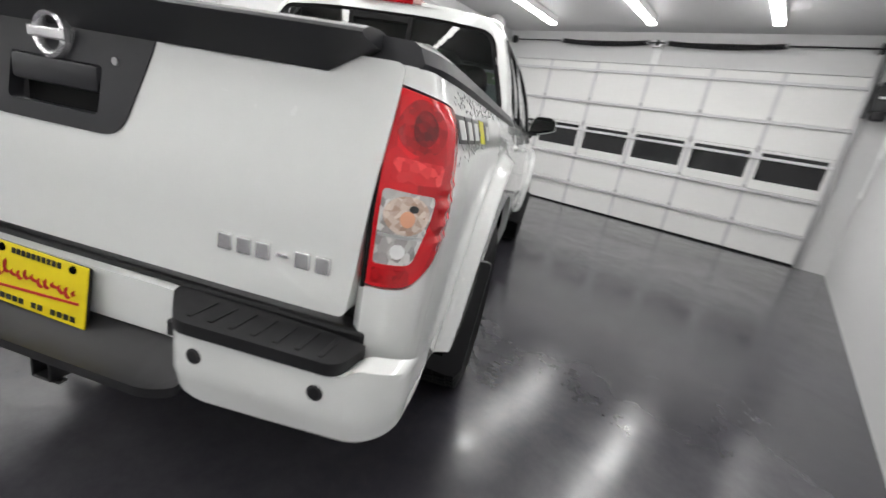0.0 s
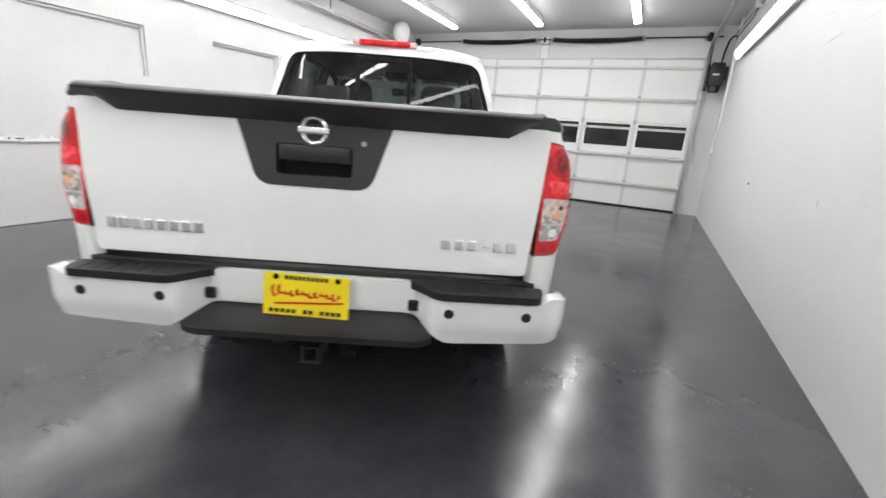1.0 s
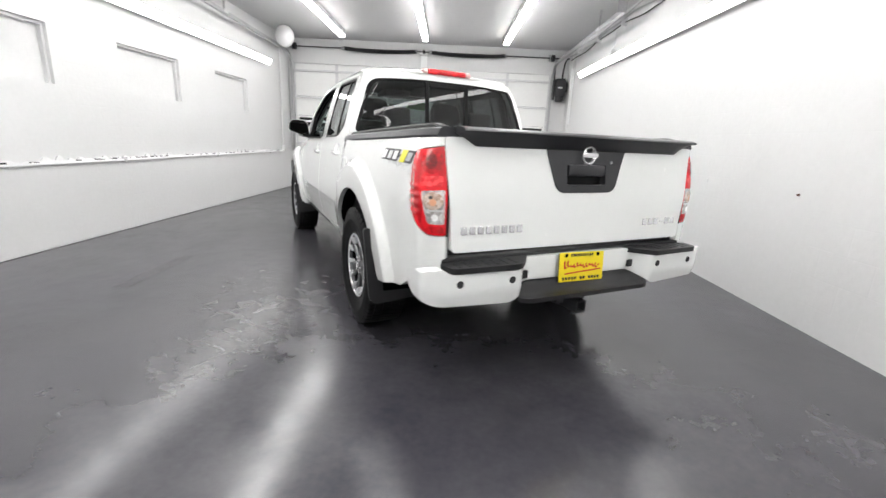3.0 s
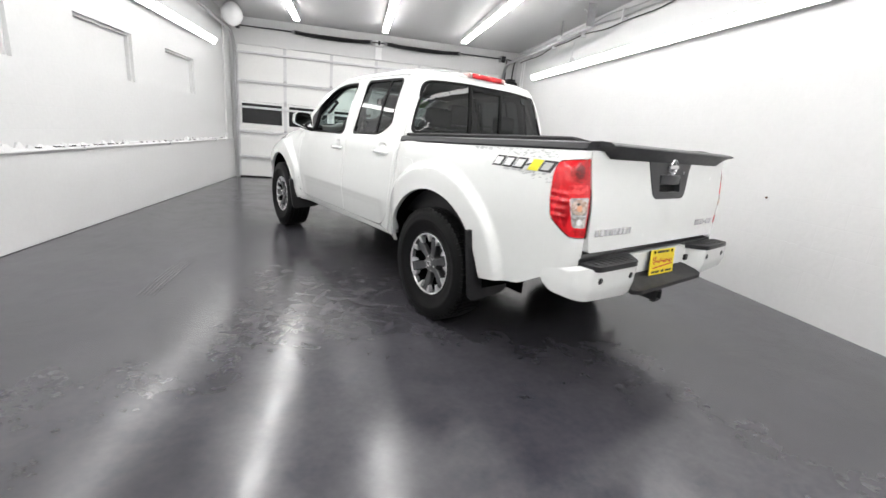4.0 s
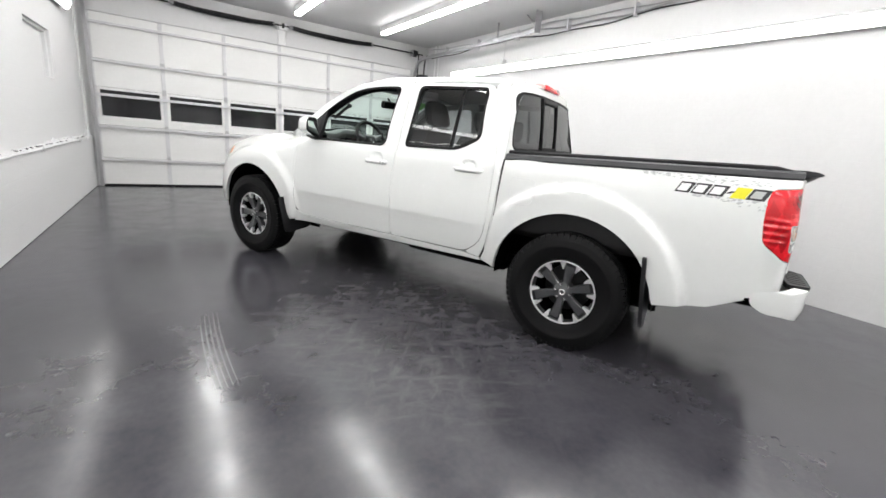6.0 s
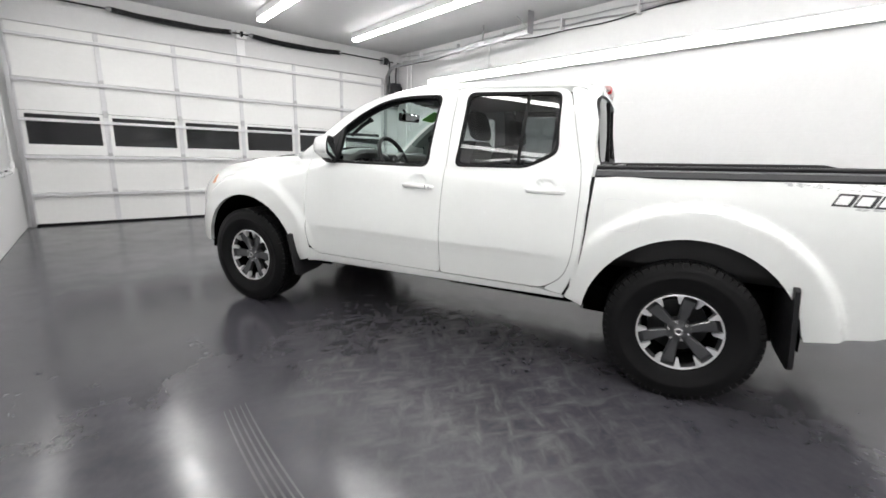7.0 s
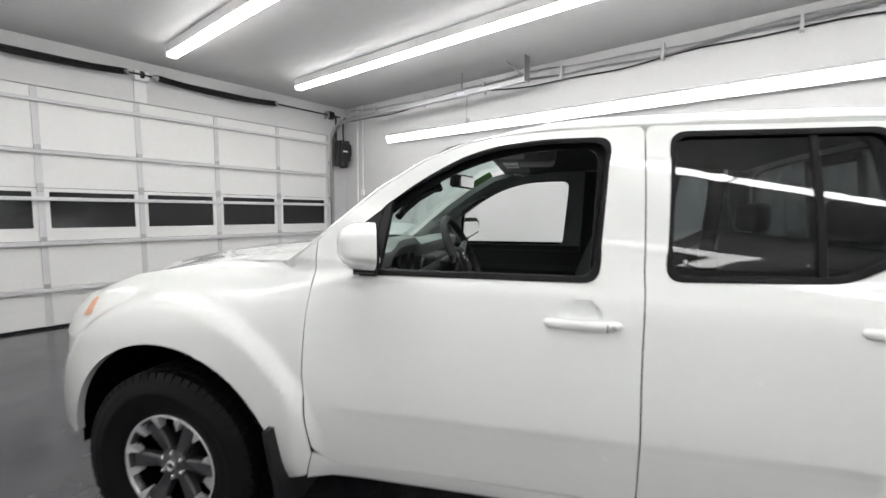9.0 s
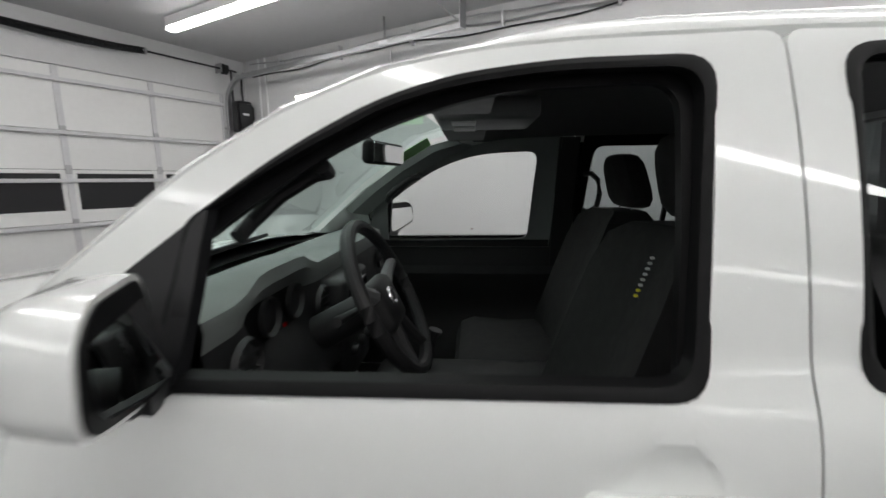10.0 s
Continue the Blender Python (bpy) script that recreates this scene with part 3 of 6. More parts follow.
        part("mud_flap", sheet(out, lambda a, b: (s * a, y0 + (b - 0.3) / (z1 - 0.3) * 0.05 - 0.05, b), (0, -1, 0), depth=0.022, back=True), M_BLACKPLASTIC, truck, smooth=True)


def door_trim(s, door, win, pane=None, divider=None):
    """Rubber frame round a window, its pane, divider bar and the door's handle."""
    bm = bmesh.new()
    cy, cz = sum(p[0] for p in win) / len(win), sum(p[1] for p in win) / len(win)
    n = len(win)
    rows = []
    for grow, off in ((0.003, -0.02), (0.003, 0.003), (-0.006, 0.005), (-0.015, 0.001), (-0.015, -0.03)):
        ring = []
        for a, b in win:
            d = Vector((a - cy, b - cz))
            k = 1 + grow / max(abs(d.x), abs(d.y) * 1.6, 0.12)
            a2, b2 = cy + d.x * k, cz + d.y * (1 + grow / max(abs(d.y), 0.15))
            ring.append(bm.verts.new((s * (half_width(a2, b2) + off), a2, b2)))
        rows.append(ring)
    for A, B in zip(rows, rows[1:]):
        for i in range(n):
            bm.faces.new((A[i], A[(i + 1) % n], B[(i + 1) % n], B[i]))
    part("window_seal", bm, M_SEAL, door, "black rubber window surround", smooth=True)
    if pane:
        ob = part("window_pane", sheet(win, lambda a, b: (s * (half_width(a, b) - 0.010), a, b), (-s, 0, 0), step=0.03, depth=0), pane, door, "tinted privacy glass", smooth=True)
    if divider:
        z0, z1 = min(b for a, b in win) + 0.005, max(b for a, b in win) - 0.005
        bm = loft([[Vector((s * (half_width(divider, z) + o), divider + d - (z - 1.4) * 0.03, z)) for d, o in ((-0.010, -0.02), (-0.010, -0.004), (0.010, -0.004), (0.010, -0.02))] for z in (z0, 1.35, 1.5, z1)])
        part("window_divider", bm, M_SEAL, door)
    y0 = 1.53 if not divider else 0.685
    z = 1.075 if not divider else 1.10
    w = half_width(y0 + 0.1, z)
    pts = [Vector((s * (w + o), y0 + d, z + h)) for d, o, h in ((0.0, 0.000, 0), (0.02, 0.014, 0), (0.06, 0.020, 0), (0.17, 0.020, 0), (0.21, 0.015, 0), (0.228, 0.000, 0))]
    bm = tube(pts, [0.013, 0.016, 0.0165, 0.0165, 0.016, 0.013], 14)
    part("door_handle", bm, M_PAINT, door, "body-coloured pull handle", smooth=True)
    if not divider:
        w = half_width(y0 + 0.02, z) + 0.0285
        part("lock_cylinder", lathe([(0.0, -0.004), (0.0055, -0.004), (0.0065, 0.0), (0.0065, 0.01)], 14, "X"), M_GALV, door, "small steel lock cylinder", smooth=True).matrix_basis = pose(s * w, y0 + 0.022, z, 0, 0, 0 if s < 0 else 180)
        part("handle_split", box(-0.001, 0.001, -0.0012, 0.0012, -0.0135, 0.0135), M_SEAL, door).matrix_basis = pose(s * (half_width(y0 + 0.045, z) + 0.0345), y0 + 0.045, z)



for s in (-1, 1):
    body_side(s)

# roof between two side rails that run on down the windscreen pillars
RAIL = [(0.632, 1.684), (0.655, 1.701), (0.72, 1.715), (0.87, 1.720), (1.1, 1.721), (1.45, 1.718), (1.62, 1.715), (1.76, 1.709), (1.85, 1.702), (1.93, 1.692), (2.05, 1.669), (2.20, 1.606), (2.34, 1.519), (2.46, 1.421), (2.585, 1.317), (2.70, 1.232)]
PIL = RAIL[9:]


def pillar_drop(y):
    """How far the windscreen's edge lies below the rail's outer seam."""
    return 0.018 + 0.040 * smoothstep((y - 1.93) / 0.40)


def rail_section(y, z):
    """Outer edge, shoulder and inner edge of the rail, turning from the roof to the pillar."""
    t = smoothstep((y - 1.70) / 0.35)
    w = half_width(min(y, 2.35), z)
    roofp = ((0, 0, 0), (-0.006, 0, 0.014), (-0.022, 0, 0.028), (-0.05, 0, 0.039), (-0.085, 0, 0.045), (-0.085, 0, 0.0), (-0.03, 0, -0.03))
    pilp = ((0, 0, 0), (-0.006, 0.008, 0.001), (-0.022, 0.025, -0.003), (-0.05, 0.055, -0.015), (-0.085, 0.085, -0.031), (-0.085, 0.075, -0.060), (-0.03, -0.02, -0.05))
    return [(w + (1 - t) * a[0] + t * c[0], y + (1 - t) * a[1] + t * c[1], z + (1 - t) * a[2] + t * c[2]) for a, c in zip(roofp, pilp)]


for s in (-1, 1):
    part("roof_rail", loft([[Vector((s * p[0], p[1], p[2])) for p in rail_section(y, z)] for y, z in RAIL]), M_PAINT, truck, "white roof rail and windscreen pillar", smooth=True)
for s in (-1, 1):
    strip = [Vector((s * (rail_section(y, z)[4][0] + 0.004), rail_section(y, z)[4][1], rail_section(y, z)[4][2] - 0.003)) for y, z in RAIL[1:11]]
    part("roof_ditch_strip", tube(strip, 0.0032, 6), M_SEAL, truck, "thin black roof seam strip", smooth=True)
CROWN = [(0.55, 1.737), (0.58, 1.757), (0.66, 1.777), (0.85, 1.795), (1.1, 1.803), (1.45, 1.803), (1.62, 1.798), (1.80, 1.785), (1.93, 1.767), (2.01, 1.747)]
secs = []
for (y0, z0), (y1, z1) in zip(RAIL, CROWN):
    q = rail_section(y0, z0)[4]
    secs.append([Vector((u * (q[0] + 0.004), y1 + (q[1] - y1) * abs(u) ** 3, q[2] - 0.001 + (z1 - q[2]) * (1 - abs(u) ** 2.4))) for u in [-1 + k / 8 for k in range(17)]])
part("roof", loft(secs, cap=False, closed=False), M_PAINT, truck, smooth=True)
rows = []
for (y, z) in PIL:
    w = half_width(min(y, 2.35), z) - 0.075
    rows.append([Vector((w * u, y + 0.078 + 0.10 * (1 - u * u), z - pillar_drop(y) + 0.024 + 0.045 * (1 - u * u) * (1.0 - 0.6 * (1.67 - z) / 0.42))) for u in [-1 + k / 6 for k in range(13)]])
part("windscreen", loft(rows, cap=False, closed=False), M_TEALGLASS, truck, "slightly green windscreen glass", smooth=True)
# bonnet
rows = []
for y, zc, ze in ((2.60, 1.262, 1.235), (2.75, 1.268, 1.228), (3.0, 1.244, 1.214), (3.3, 1.205, 1.172), (3.55, 1.148, 1.108), (3.70, 1.09, 1.045), (3.80, 1.03, 0.975), (3.85, 0.98, 0.93)):
    w = half_width(min(y, 3.86), ze) - 0.001
    sec = []
    for k in range(17):
        u = -1 + k / 8
        bulge = 0.014 * smoothstep((0.62 - abs(u)) / 0.16)
        sec.append(Vector((u * w, y + 0.10 * (1 - u * u) * smoothstep((y - 2.9) / 0.8) + 0.12 * (1 - u * u) * smoothstep((2.8 - y) / 0.2), ze + (zc - ze) * (1 - abs(u) ** 3) + bulge)))
    rows.append(sec)
part("bonnet", loft(rows, cap=False, closed=False), M_PAINT, truck, "white bonnet with raised middle", smooth=True)
# nose: front bumper, grille, headlamps
def nose_place(a, b):
    x = a
    y = 4.04 - 0.42 * abs(a) ** 3.0 - 0.10 * smoothstep((b - 0.70) / 0.4) - 0.05 * smoothstep((0.62 - b) / 0.2)
    return (x, y, b)


part("front_bumper", sheet(rounded([(-0.735, 0.44, 0.1), (0.735, 0.44, 0.1), (0.735, 0.76, 0.03), (-0.735, 0.76, 0.03)]), nose_place, (0, -1, 0), depth=0.12), M_PAINT, truck, smooth=True)
part("grille", sheet(rounded([(-0.46, 0.75, 0.04), (0.46, 0.75, 0.04), (0.52, 1.03, 0.04), (-0.52, 1.03, 0.04)]), nose_place, (0, -1, 0), depth=0.05), M_GREYPLASTIC, truck, "dark grille", smooth=True)
for s in (-1, 1):
    part("headlamp", sheet(rounded([(s * 0.47, 0.80, 0.03), (s * 0.585, 0.86, 0.02), (s * 0.575, 0.95, 0.02), (s * 0.49, 0.97, 0.03)]), lambda a, b: Vector(nose_place(a, b)) - Vector((0, 0.055, 0)), (0, -1, 0), depth=0.06), M_CLEAR, truck, "clear headlamp", smooth=True)
    part("side_marker", sheet(rounded([(3.665, 0.965), (3.715, 0.955), (3.70, 1.015), (3.668, 1.04)], 0.01), lambda a, b: (s * (half_width(a, b) + 0.006), a, b), (-s, 0, 0), step=0.03, depth=0.02), M_AMBER, truck, "amber side marker lamp", smooth=True)

# cab back with window
CAB_CORNER = [(0.50, 0.575), (1.20, 0.556), (1.28, 0.550), (1.42, 0.556), (1.51, 0.575), (1.62, 0.603), (1.69, 0.636), (1.72, 0.66)]


def back_place(a, b):
    u = max(0, b - 1.25)
    y = 0.515 + 0.03 * u + 0.145 * u * u
    y += 0.023 * smoothstep(u / 0.15) * min(1, abs(a) / 0.68) ** 3
    soft = 0.045 + 0.055 * smoothstep((b - 1.45) / 0.2)
    rim = smoothstep((abs(a) - half_width(0.6, b) + soft) / soft)
    return (a, y + (lerp_table(CAB_CORNER, b) - y) * rim, b)


def back_edge(z):
    return half_width(0.56, z)


left = [(-back_edge(z) - 0.0, z) for z in (0.52, 0.8, 1.0, 1.15, 1.24, 1.40, 1.55, 1.64, 1.685)]
top = [(-0.61, 1.720), (-0.4, 1.746), (0, 1.764), (0.4, 1.746), (0.61, 1.720)]
out = left + top + [(-x, z) for x, z in reversed(left)]
glassline = rounded([(-0.755, 1.27, 0.05), (0.755, 1.27, 0.05), (0.625, 1.66, 0.07), (0.3, 1.683, 0.2), (-0.3, 1.683, 0.2), (-0.625, 1.66, 0.07)])
cab_back = part("cab_back", sheet(out, back_place, (0, 1, 0), [glassline], step=0.025), M_PAINT, truck, smooth=True)
part("rear_window_pane", sheet(glassline, lambda a, b: Vector(back_place(a, b)) + Vector((0, 0.004, 0)), (0, 1, 0), step=0.04, depth=0), M_REARGLASS, cab_back, "dark privacy glass", smooth=True)
frit = [(a * 0.972, 1.475 + (b - 1.475) * 0.945) for a, b in glassline]
part("window_border", sheet(glassline, lambda a, b: Vector(back_place(a, b)) + Vector((0, 0.0015, 0)), (0, 1, 0), [frit], step=0.06, depth=0), M_SEAL, cab_back, "black printed glass border", smooth=True)
part("window_gasket", tube([Vector(back_place(a * 1.003, b)) for a, b in glassline], 0.006, 6, True), M_SEAL, cab_back, "black rubber gasket", smooth=True)
for x0, x1, z0, z1 in ((-0.188, -0.160, 1.275, 1.672), (0.160, 0.188, 1.275, 1.672), (-0.160, 0.160, 1.638, 1.672), (-0.160, 0.160, 1.275, 1.300)):
    bm = box(x0, x1, -0.012, 0.012, z0, z1, 0.004, 2)
    for v in bm.verts:
        v.co.y += back_place(0, v.co.z)[1]
    part("sliding_window_frame", bm, M_SEAL, cab_back)
part("sliding_window_latch", box(-0.03, 0.03, -0.004, 0.012, 1.305, 1.335, 0.005, 2), M_SEAL, cab_back).location = (0, back_place(0, 1.32)[1] + 0.012, 0)
brake = empty("high_brake_lamp", pose(0, 0, 0))
brake.parent = truck
tagged(brake, "high-mounted brake lamp with a red middle and pale ends")
part("lamp_middle", box(-0.168, 0.168, 0.546, 0.63, 1.738, 1.778, 0.010, 3), M_RED, brake, smooth=True)
for s in (-1, 1):
    part("lamp_end", box(min(s * 0.166, s * 0.212), max(s * 0.166, s * 0.212), 0.549, 0.63, 1.740, 1.776, 0.010, 3), M_PINK, brake, "pale pink lamp end", smooth=True)

# bed: liner floor, inner walls, rail caps
bm = bmesh.new()
add_box(bm, -0.80, 0.80, -1.06, 0.47, 0.70, 0.74)
for s in (-1, 1):
    add_box(bm, min(s * 0.80, s * 0.70), max(s * 0.80, s * 0.70), -1.06, 0.47, 0.70, 1.21)
add_box(bm, -0.80, 0.80, 0.44, 0.48, 0.70, 1.215)
part("bed_liner", bm, M_BLACKPLASTIC, truck, "black plastic bed liner")
for s in (-1, 1):
    rows, rows2 = [], []
    for y in (0.53, 0.50, 0.2, -0.1, -0.3, -0.55, -0.8, -0.95, -1.02, -1.07):
        z = 1.221 - 0.0330 * y - 0.006
        w = half_width(y, z, True)
        rows.append([Vector((s * (w + dx), y, z + dz)) for dx, dz in ((0.002, 0.0), (0.008, 0.010), (-0.004, 0.036), (-0.018, 0.044), (-0.09, 0.046), (-0.11, 0.03), (-0.11, -0.02))])
        e = 0.020 * smoothstep((-0.93 - y) / 0.12)
        if y > -1.05:
            rows2.append([Vector((s * (w - 0.075 + dx), y, z + dz - e)) for dx, dz in ((0.022, 0.040), (0.026, 0.050), (0.026, 0.060), (0.018, 0.067), (-0.018, 0.067), (-0.026, 0.060), (-0.026, 0.036))])
    part("bed_rail_cap", loft(rows), M_GREYPLASTIC, truck, "dark plastic bed rail cap", smooth=True)
    part("utility_track", loft(rows2), M_BLACKPLASTIC, truck, "black utility track along the bed rail", smooth=True)


part("bed_front_cap", box(-0.76, 0.76, 0.425, 0.500, 1.205, 1.246, 0.012, 2), M_GREYPLASTIC, truck, "dark plastic cap along the bed's front wall", smooth=True)
part("front_utility_track", box(-0.68, 0.68, 0.415, 0.455, 1.244, 1.262, 0.006, 2), M_BLACKPLASTIC, truck, "black utility track across the bed's front")


# tailgate
def gate_place(a, b):
    return (a, -1.122 + 0.030 * smoothstep((b - 0.95) / 0.3) + 0.008 * (abs(a) / 0.78) ** 4 - 0.006 * smoothstep((0.84 - b) / 0.04), b)


out = rounded([(-0.735, 0.757, 0.02), (0.735, 0.757, 0.02), (0.778, 1.255, 0.02), (-0.778, 1.255, 0.02)])
bez = rounded([(-0.185, 1.018, 0.05), (0.185, 1.018, 0.05), (0.262, 1.248, 0.012), (-0.262, 1.248, 0.012)])
gate = part("tailgate", sheet(out, gate_place, (0, 1, 0), [bez], depth=0.05), M_PAINT, truck, "white tailgate", smooth=True)
hnd = rounded([(-0.125, 1.055, 0.015), (0.125, 1.055, 0.015), (0.125, 1.155, 0.012), (-0.125, 1.155, 0.012)])
part("handle_bezel", sheet(bez, lambda a, b: Vector(gate_place(a, b)) + Vector((0, -0.004, 0)), (0, 1, 0), [hnd], depth=0.03), M_GREYPLASTIC, gate, "dark grey plastic handle surround", smooth=True)
bm = box(-0.125, 0.125, -1.075, -1.065, 1.05, 1.16)
part("handle_pocket", bm, M_SEAL, gate)
part("handle_paddle", box(-0.118, 0.118, -1.112, -1.075, 1.098, 1.153, 0.008, 2), M_GREYPLASTIC, gate, smooth=True)
# maker's badge as a plain ring with a bar
bm = lathe([(0.037, -0.004), (0.040, -0.014), (0.047, -0.018), (0.054, -0.014), (0.058, -0.004), (0.057, 0.004), (0.038, 0.004)], 48, "Y", closed=True)
add_box(bm, -0.061, 0.061, -0.021, 0.004, -0.013, 0.013, 0.004)
badge = part("badge", bm, M_CHROME, gate, "chrome ring badge with a bar", smooth=True)
badge.scale = (0.82, 1, 0.88)
badge.location = (0, gate_place(0, 1.2)[1] - 0.006, 1.2)
part("lock", lathe([(0.0, -0.004), (0.008, -0.004), (0.009, 0.004)], 16, "Y"), M_GALV, gate, smooth=True).location = (0.16, gate_place(0.16, 1.165)[1] - 0.004, 1.168)
for x0, x1, n in ((-0.70, -0.365, 8), (0.43, 0.70, 6)):
    w = (x1 - x0) / n
    for i in range(n):
        xa = x0 + w * i
        if n == 6 and i == 3:
            bm = box(xa + w * 0.15, xa + w * 0.8, -0.006, 0.004, -0.004, 0.004, 0.001, 1)
        else:
            bm = box(xa + w * 0.10, xa + w * 0.84, -0.007, 0.004, -0.018, 0.018, 0.003, 2)
        part("name_bar", bm, M_CHROME, gate, "chrome lettering bar").location = (0, gate_place(xa + w / 2, 0.855)[1] + 0.001, 0.855)
# spoiler along the tailgate's top
rows = []
for k in range(33):
    u = -1 + k / 16
    x = u * 0.722
    t = smoothstep((0.722 - abs(x)) / 0.09)
    y0 = gate_place(x, 1.25)[1]
    rows.append([Vector((x, y0 + dy, dz)) for dy, dz in ((0.075, 1.296), (0.0, 1.301), (-0.045, 1.297), (-0.066, 1.289), (-0.070, 1.283), (-0.060, 1.277 - 0.006 * t), (-0.026, 1.274 - 0.032 * t), (-0.006, 1.272 - 0.052 * t), (0.02, 1.272 - 0.052 * t), (0.075, 1.262))])
part("tailgate_spoiler", loft(rows), M_GREYPLASTIC, gate, "dark plastic lip spoiler", smooth=True)

# tail lamps
def lamp_place(s):
    def f(a, b):
        # a: arc length from the inner edge on the back face, round the corner
        flat, ry = 0.015, 0.10
        lean = 0.028 * smoothstep((b - 0.95) / 0.3)
        rx = half_width(-1.006 + lean, b) - 0.762 - flat
        if a < flat:
            x, y = 0.762 + a, 0.0
        elif a < flat + ry * 1.5708:
            t = (a - flat) / ry
            x, y = 0.762 + flat + rx * math.sin(t) ** 0.86, ry * (1 - math.cos(t))
        else:
            y = ry + (a - flat - ry * 1.5708)
            x = half_width(-1.106 + lean + y, b)
        # the lens swells past the body side
        x += 0.017 * smoothstep(a / 0.12) * smoothstep((0.226 - a) / 0.09) * smoothstep((b - 0.83) / 0.16) * smoothstep((1.225 - b) / 0.07)
        return (s * x, -1.106 + y + lean, b)
    return f


for s in (-1, 1):
    f = lamp_place(s)
    inner = lambda co: Vector((-s * 0.7, 0.7, 0))
    lamp = empty("tail_lamp", pose(0, 0, 0))
    lamp.parent = truck
    tagged(lamp, "red wrap-round tail lamp with a clear reversing lens")
    out = rounded([(0.0, 0.835, 0.01), (0.095, 0.840, 0.025), (0.212, 0.925, 0.03), (0.226, 1.02, 0.05), (0.216, 1.130, 0.04), (0.196, 1.192, 0.025), (0.0, 1.216, 0.01)])
    clearl = rounded([(0.010, 0.884, 0.010), (0.086, 0.887, 0.016), (0.108, 1.028, 0.016), (0.010, 1.034, 0.010)])

    def ribbed(a, b, f=f):
        # moulded ridges on the side of the lens
        k = smoothstep((a - 0.10) / 0.03) * smoothstep((b - 0.90) / 0.02) * smoothstep((1.07 - b) / 0.02)
        p_ = Vector(f(a, b))
        return p_ + Vector((s * 0.7, -0.3, 0)) * 0.005 * k * math.sin(b * 170)

    part("red_lens", sheet(out, ribbed, inner, [clearl], step=0.012, depth=0.03), M_RED, lamp, smooth=True)
    part("clear_lens", sheet(clearl, lambda a, b: Vector(f(a, b)) + Vector((-s * 0.001, 0.001, 0)), inner, step=0.02, depth=0.02), M_CLEAR, lamp, "clear reversing lens", smooth=True)

    def oval(ca, cb, ra, rb, n=24):
        return [(ca + ra * math.cos(6.2832 * k / n), cb + rb * math.sin(6.2832 * k / n)) for k in range(n)]

    for nm, pts, m, lb, up in (("upper_reflector", oval(0.064, 1.150, 0.050, 0.050), M_REDDARK, "red reflector bowl", 0.0010),
                               ("upper_bulb", oval(0.066, 1.150, 0.024, 0.032), M_REDDEEP, "dark red bulb", 0.0020),
                               ("facet_band", rounded([(0.018, 1.048), (0.112, 1.048), (0.116, 1.088), (0.018, 1.094)], 0.012), M_REDPALE, "bright red faceted band", 0.0012),
                               ("lower_red", rounded([(0.010, 0.843), (0.064, 0.848), (0.076, 0.876), (0.010, 0.876)], 0.006), M_REDDARK, "darker red lower reflector", 0.0010),
                               ("turn_reflector", oval(0.056, 0.987, 0.040, 0.038), M_PEACH, "peach-tinted faceted reflector", 0.0008),
                               ("amber_bulb", oval(0.056, 0.981, 0.013, 0.016), M_AMBER, "amber bulb", 0.0018),
                               ("dark_socket", oval(0.064, 1.002, 0.008, 0.007), M_SPOKE, "dark bulb socket", 0.0024),
                               ("clear_rib", rounded([(0.012, 0.941), (0.092, 0.941), (0.092, 0.948), (0.012, 0.948)], 0.002), M_DECALGREY, "grey rib across the clear lens", 0.0010),
                               ("reversing_bulb", oval(0.050, 0.914, 0.014, 0.015), M_WHITEPAPER, "pale reversing bulb", 0.0012)):
        place = (lambda a, b, u=up: Vector(ribbed(a, b)) + Vector((s * u, -u * 0.6, 0)))
        part(nm, sheet(pts, place, inner, step=0.02, depth=0.002), m, lamp, lb, smooth=True)
    seam = [Vector(f(-0.004, z)) for z in (0.83, 0.95, 1.05, 1.15, 1.225)]
    part("lamp_seal", tube(seam, 0.0055, 6), M_SEAL, lamp)
    # body corner beneath and behind the lamp
    out = rounded([(0.0, 0.64, 0.01), (0.27, 0.61, 0.01), (0.27, 1.249, 0.01), (0.0, 1.252, 0.01), (0.0, 1.221, 0.005), (0.199, 1.196, 0.025), (0.220, 1.131, 0.04), (0.230, 1.02, 0.05), (0.216, 0.921, 0.03), (0.097, 0.835, 0.025), (0.0, 0.830, 0.005)])
    part("bed_corner", sheet(out, lambda a, b: Vector(f(a, b)) - Vector((s * 0.0012 * smoothstep((a - 0.225) / 0.015), 0, 0)), inner, step=0.02, depth=0.03), M_PAINT, truck, smooth=True)

# rear bumper
def bump_place(y0):
    def f(a, b):
        s, a = (1 if a > 0 else -1), abs(a)
        r, flat = 0.10, 0.790
        if a < flat:
            x, y = a, 0.018 * (a / flat) ** 2
        elif a < flat + r * 1.5708:
            t = (a - flat) / r
            x, y = flat + r * math.sin(t), 0.018 + r * (1 - math.cos(t))
        else:
            x, y = flat + r, 0.018 + r + (a - flat - r * 1.5708)
        x -= 0.10 * max(0, 0.62 - b) * smoothstep((a - 0.7) / 0.2)
        y += 0.25 * max(0, 0.60 - b) + 0.095 * smoothstep((0.435 - a) / 0.085)
        return (s * x, y0 + y, b)
    return f


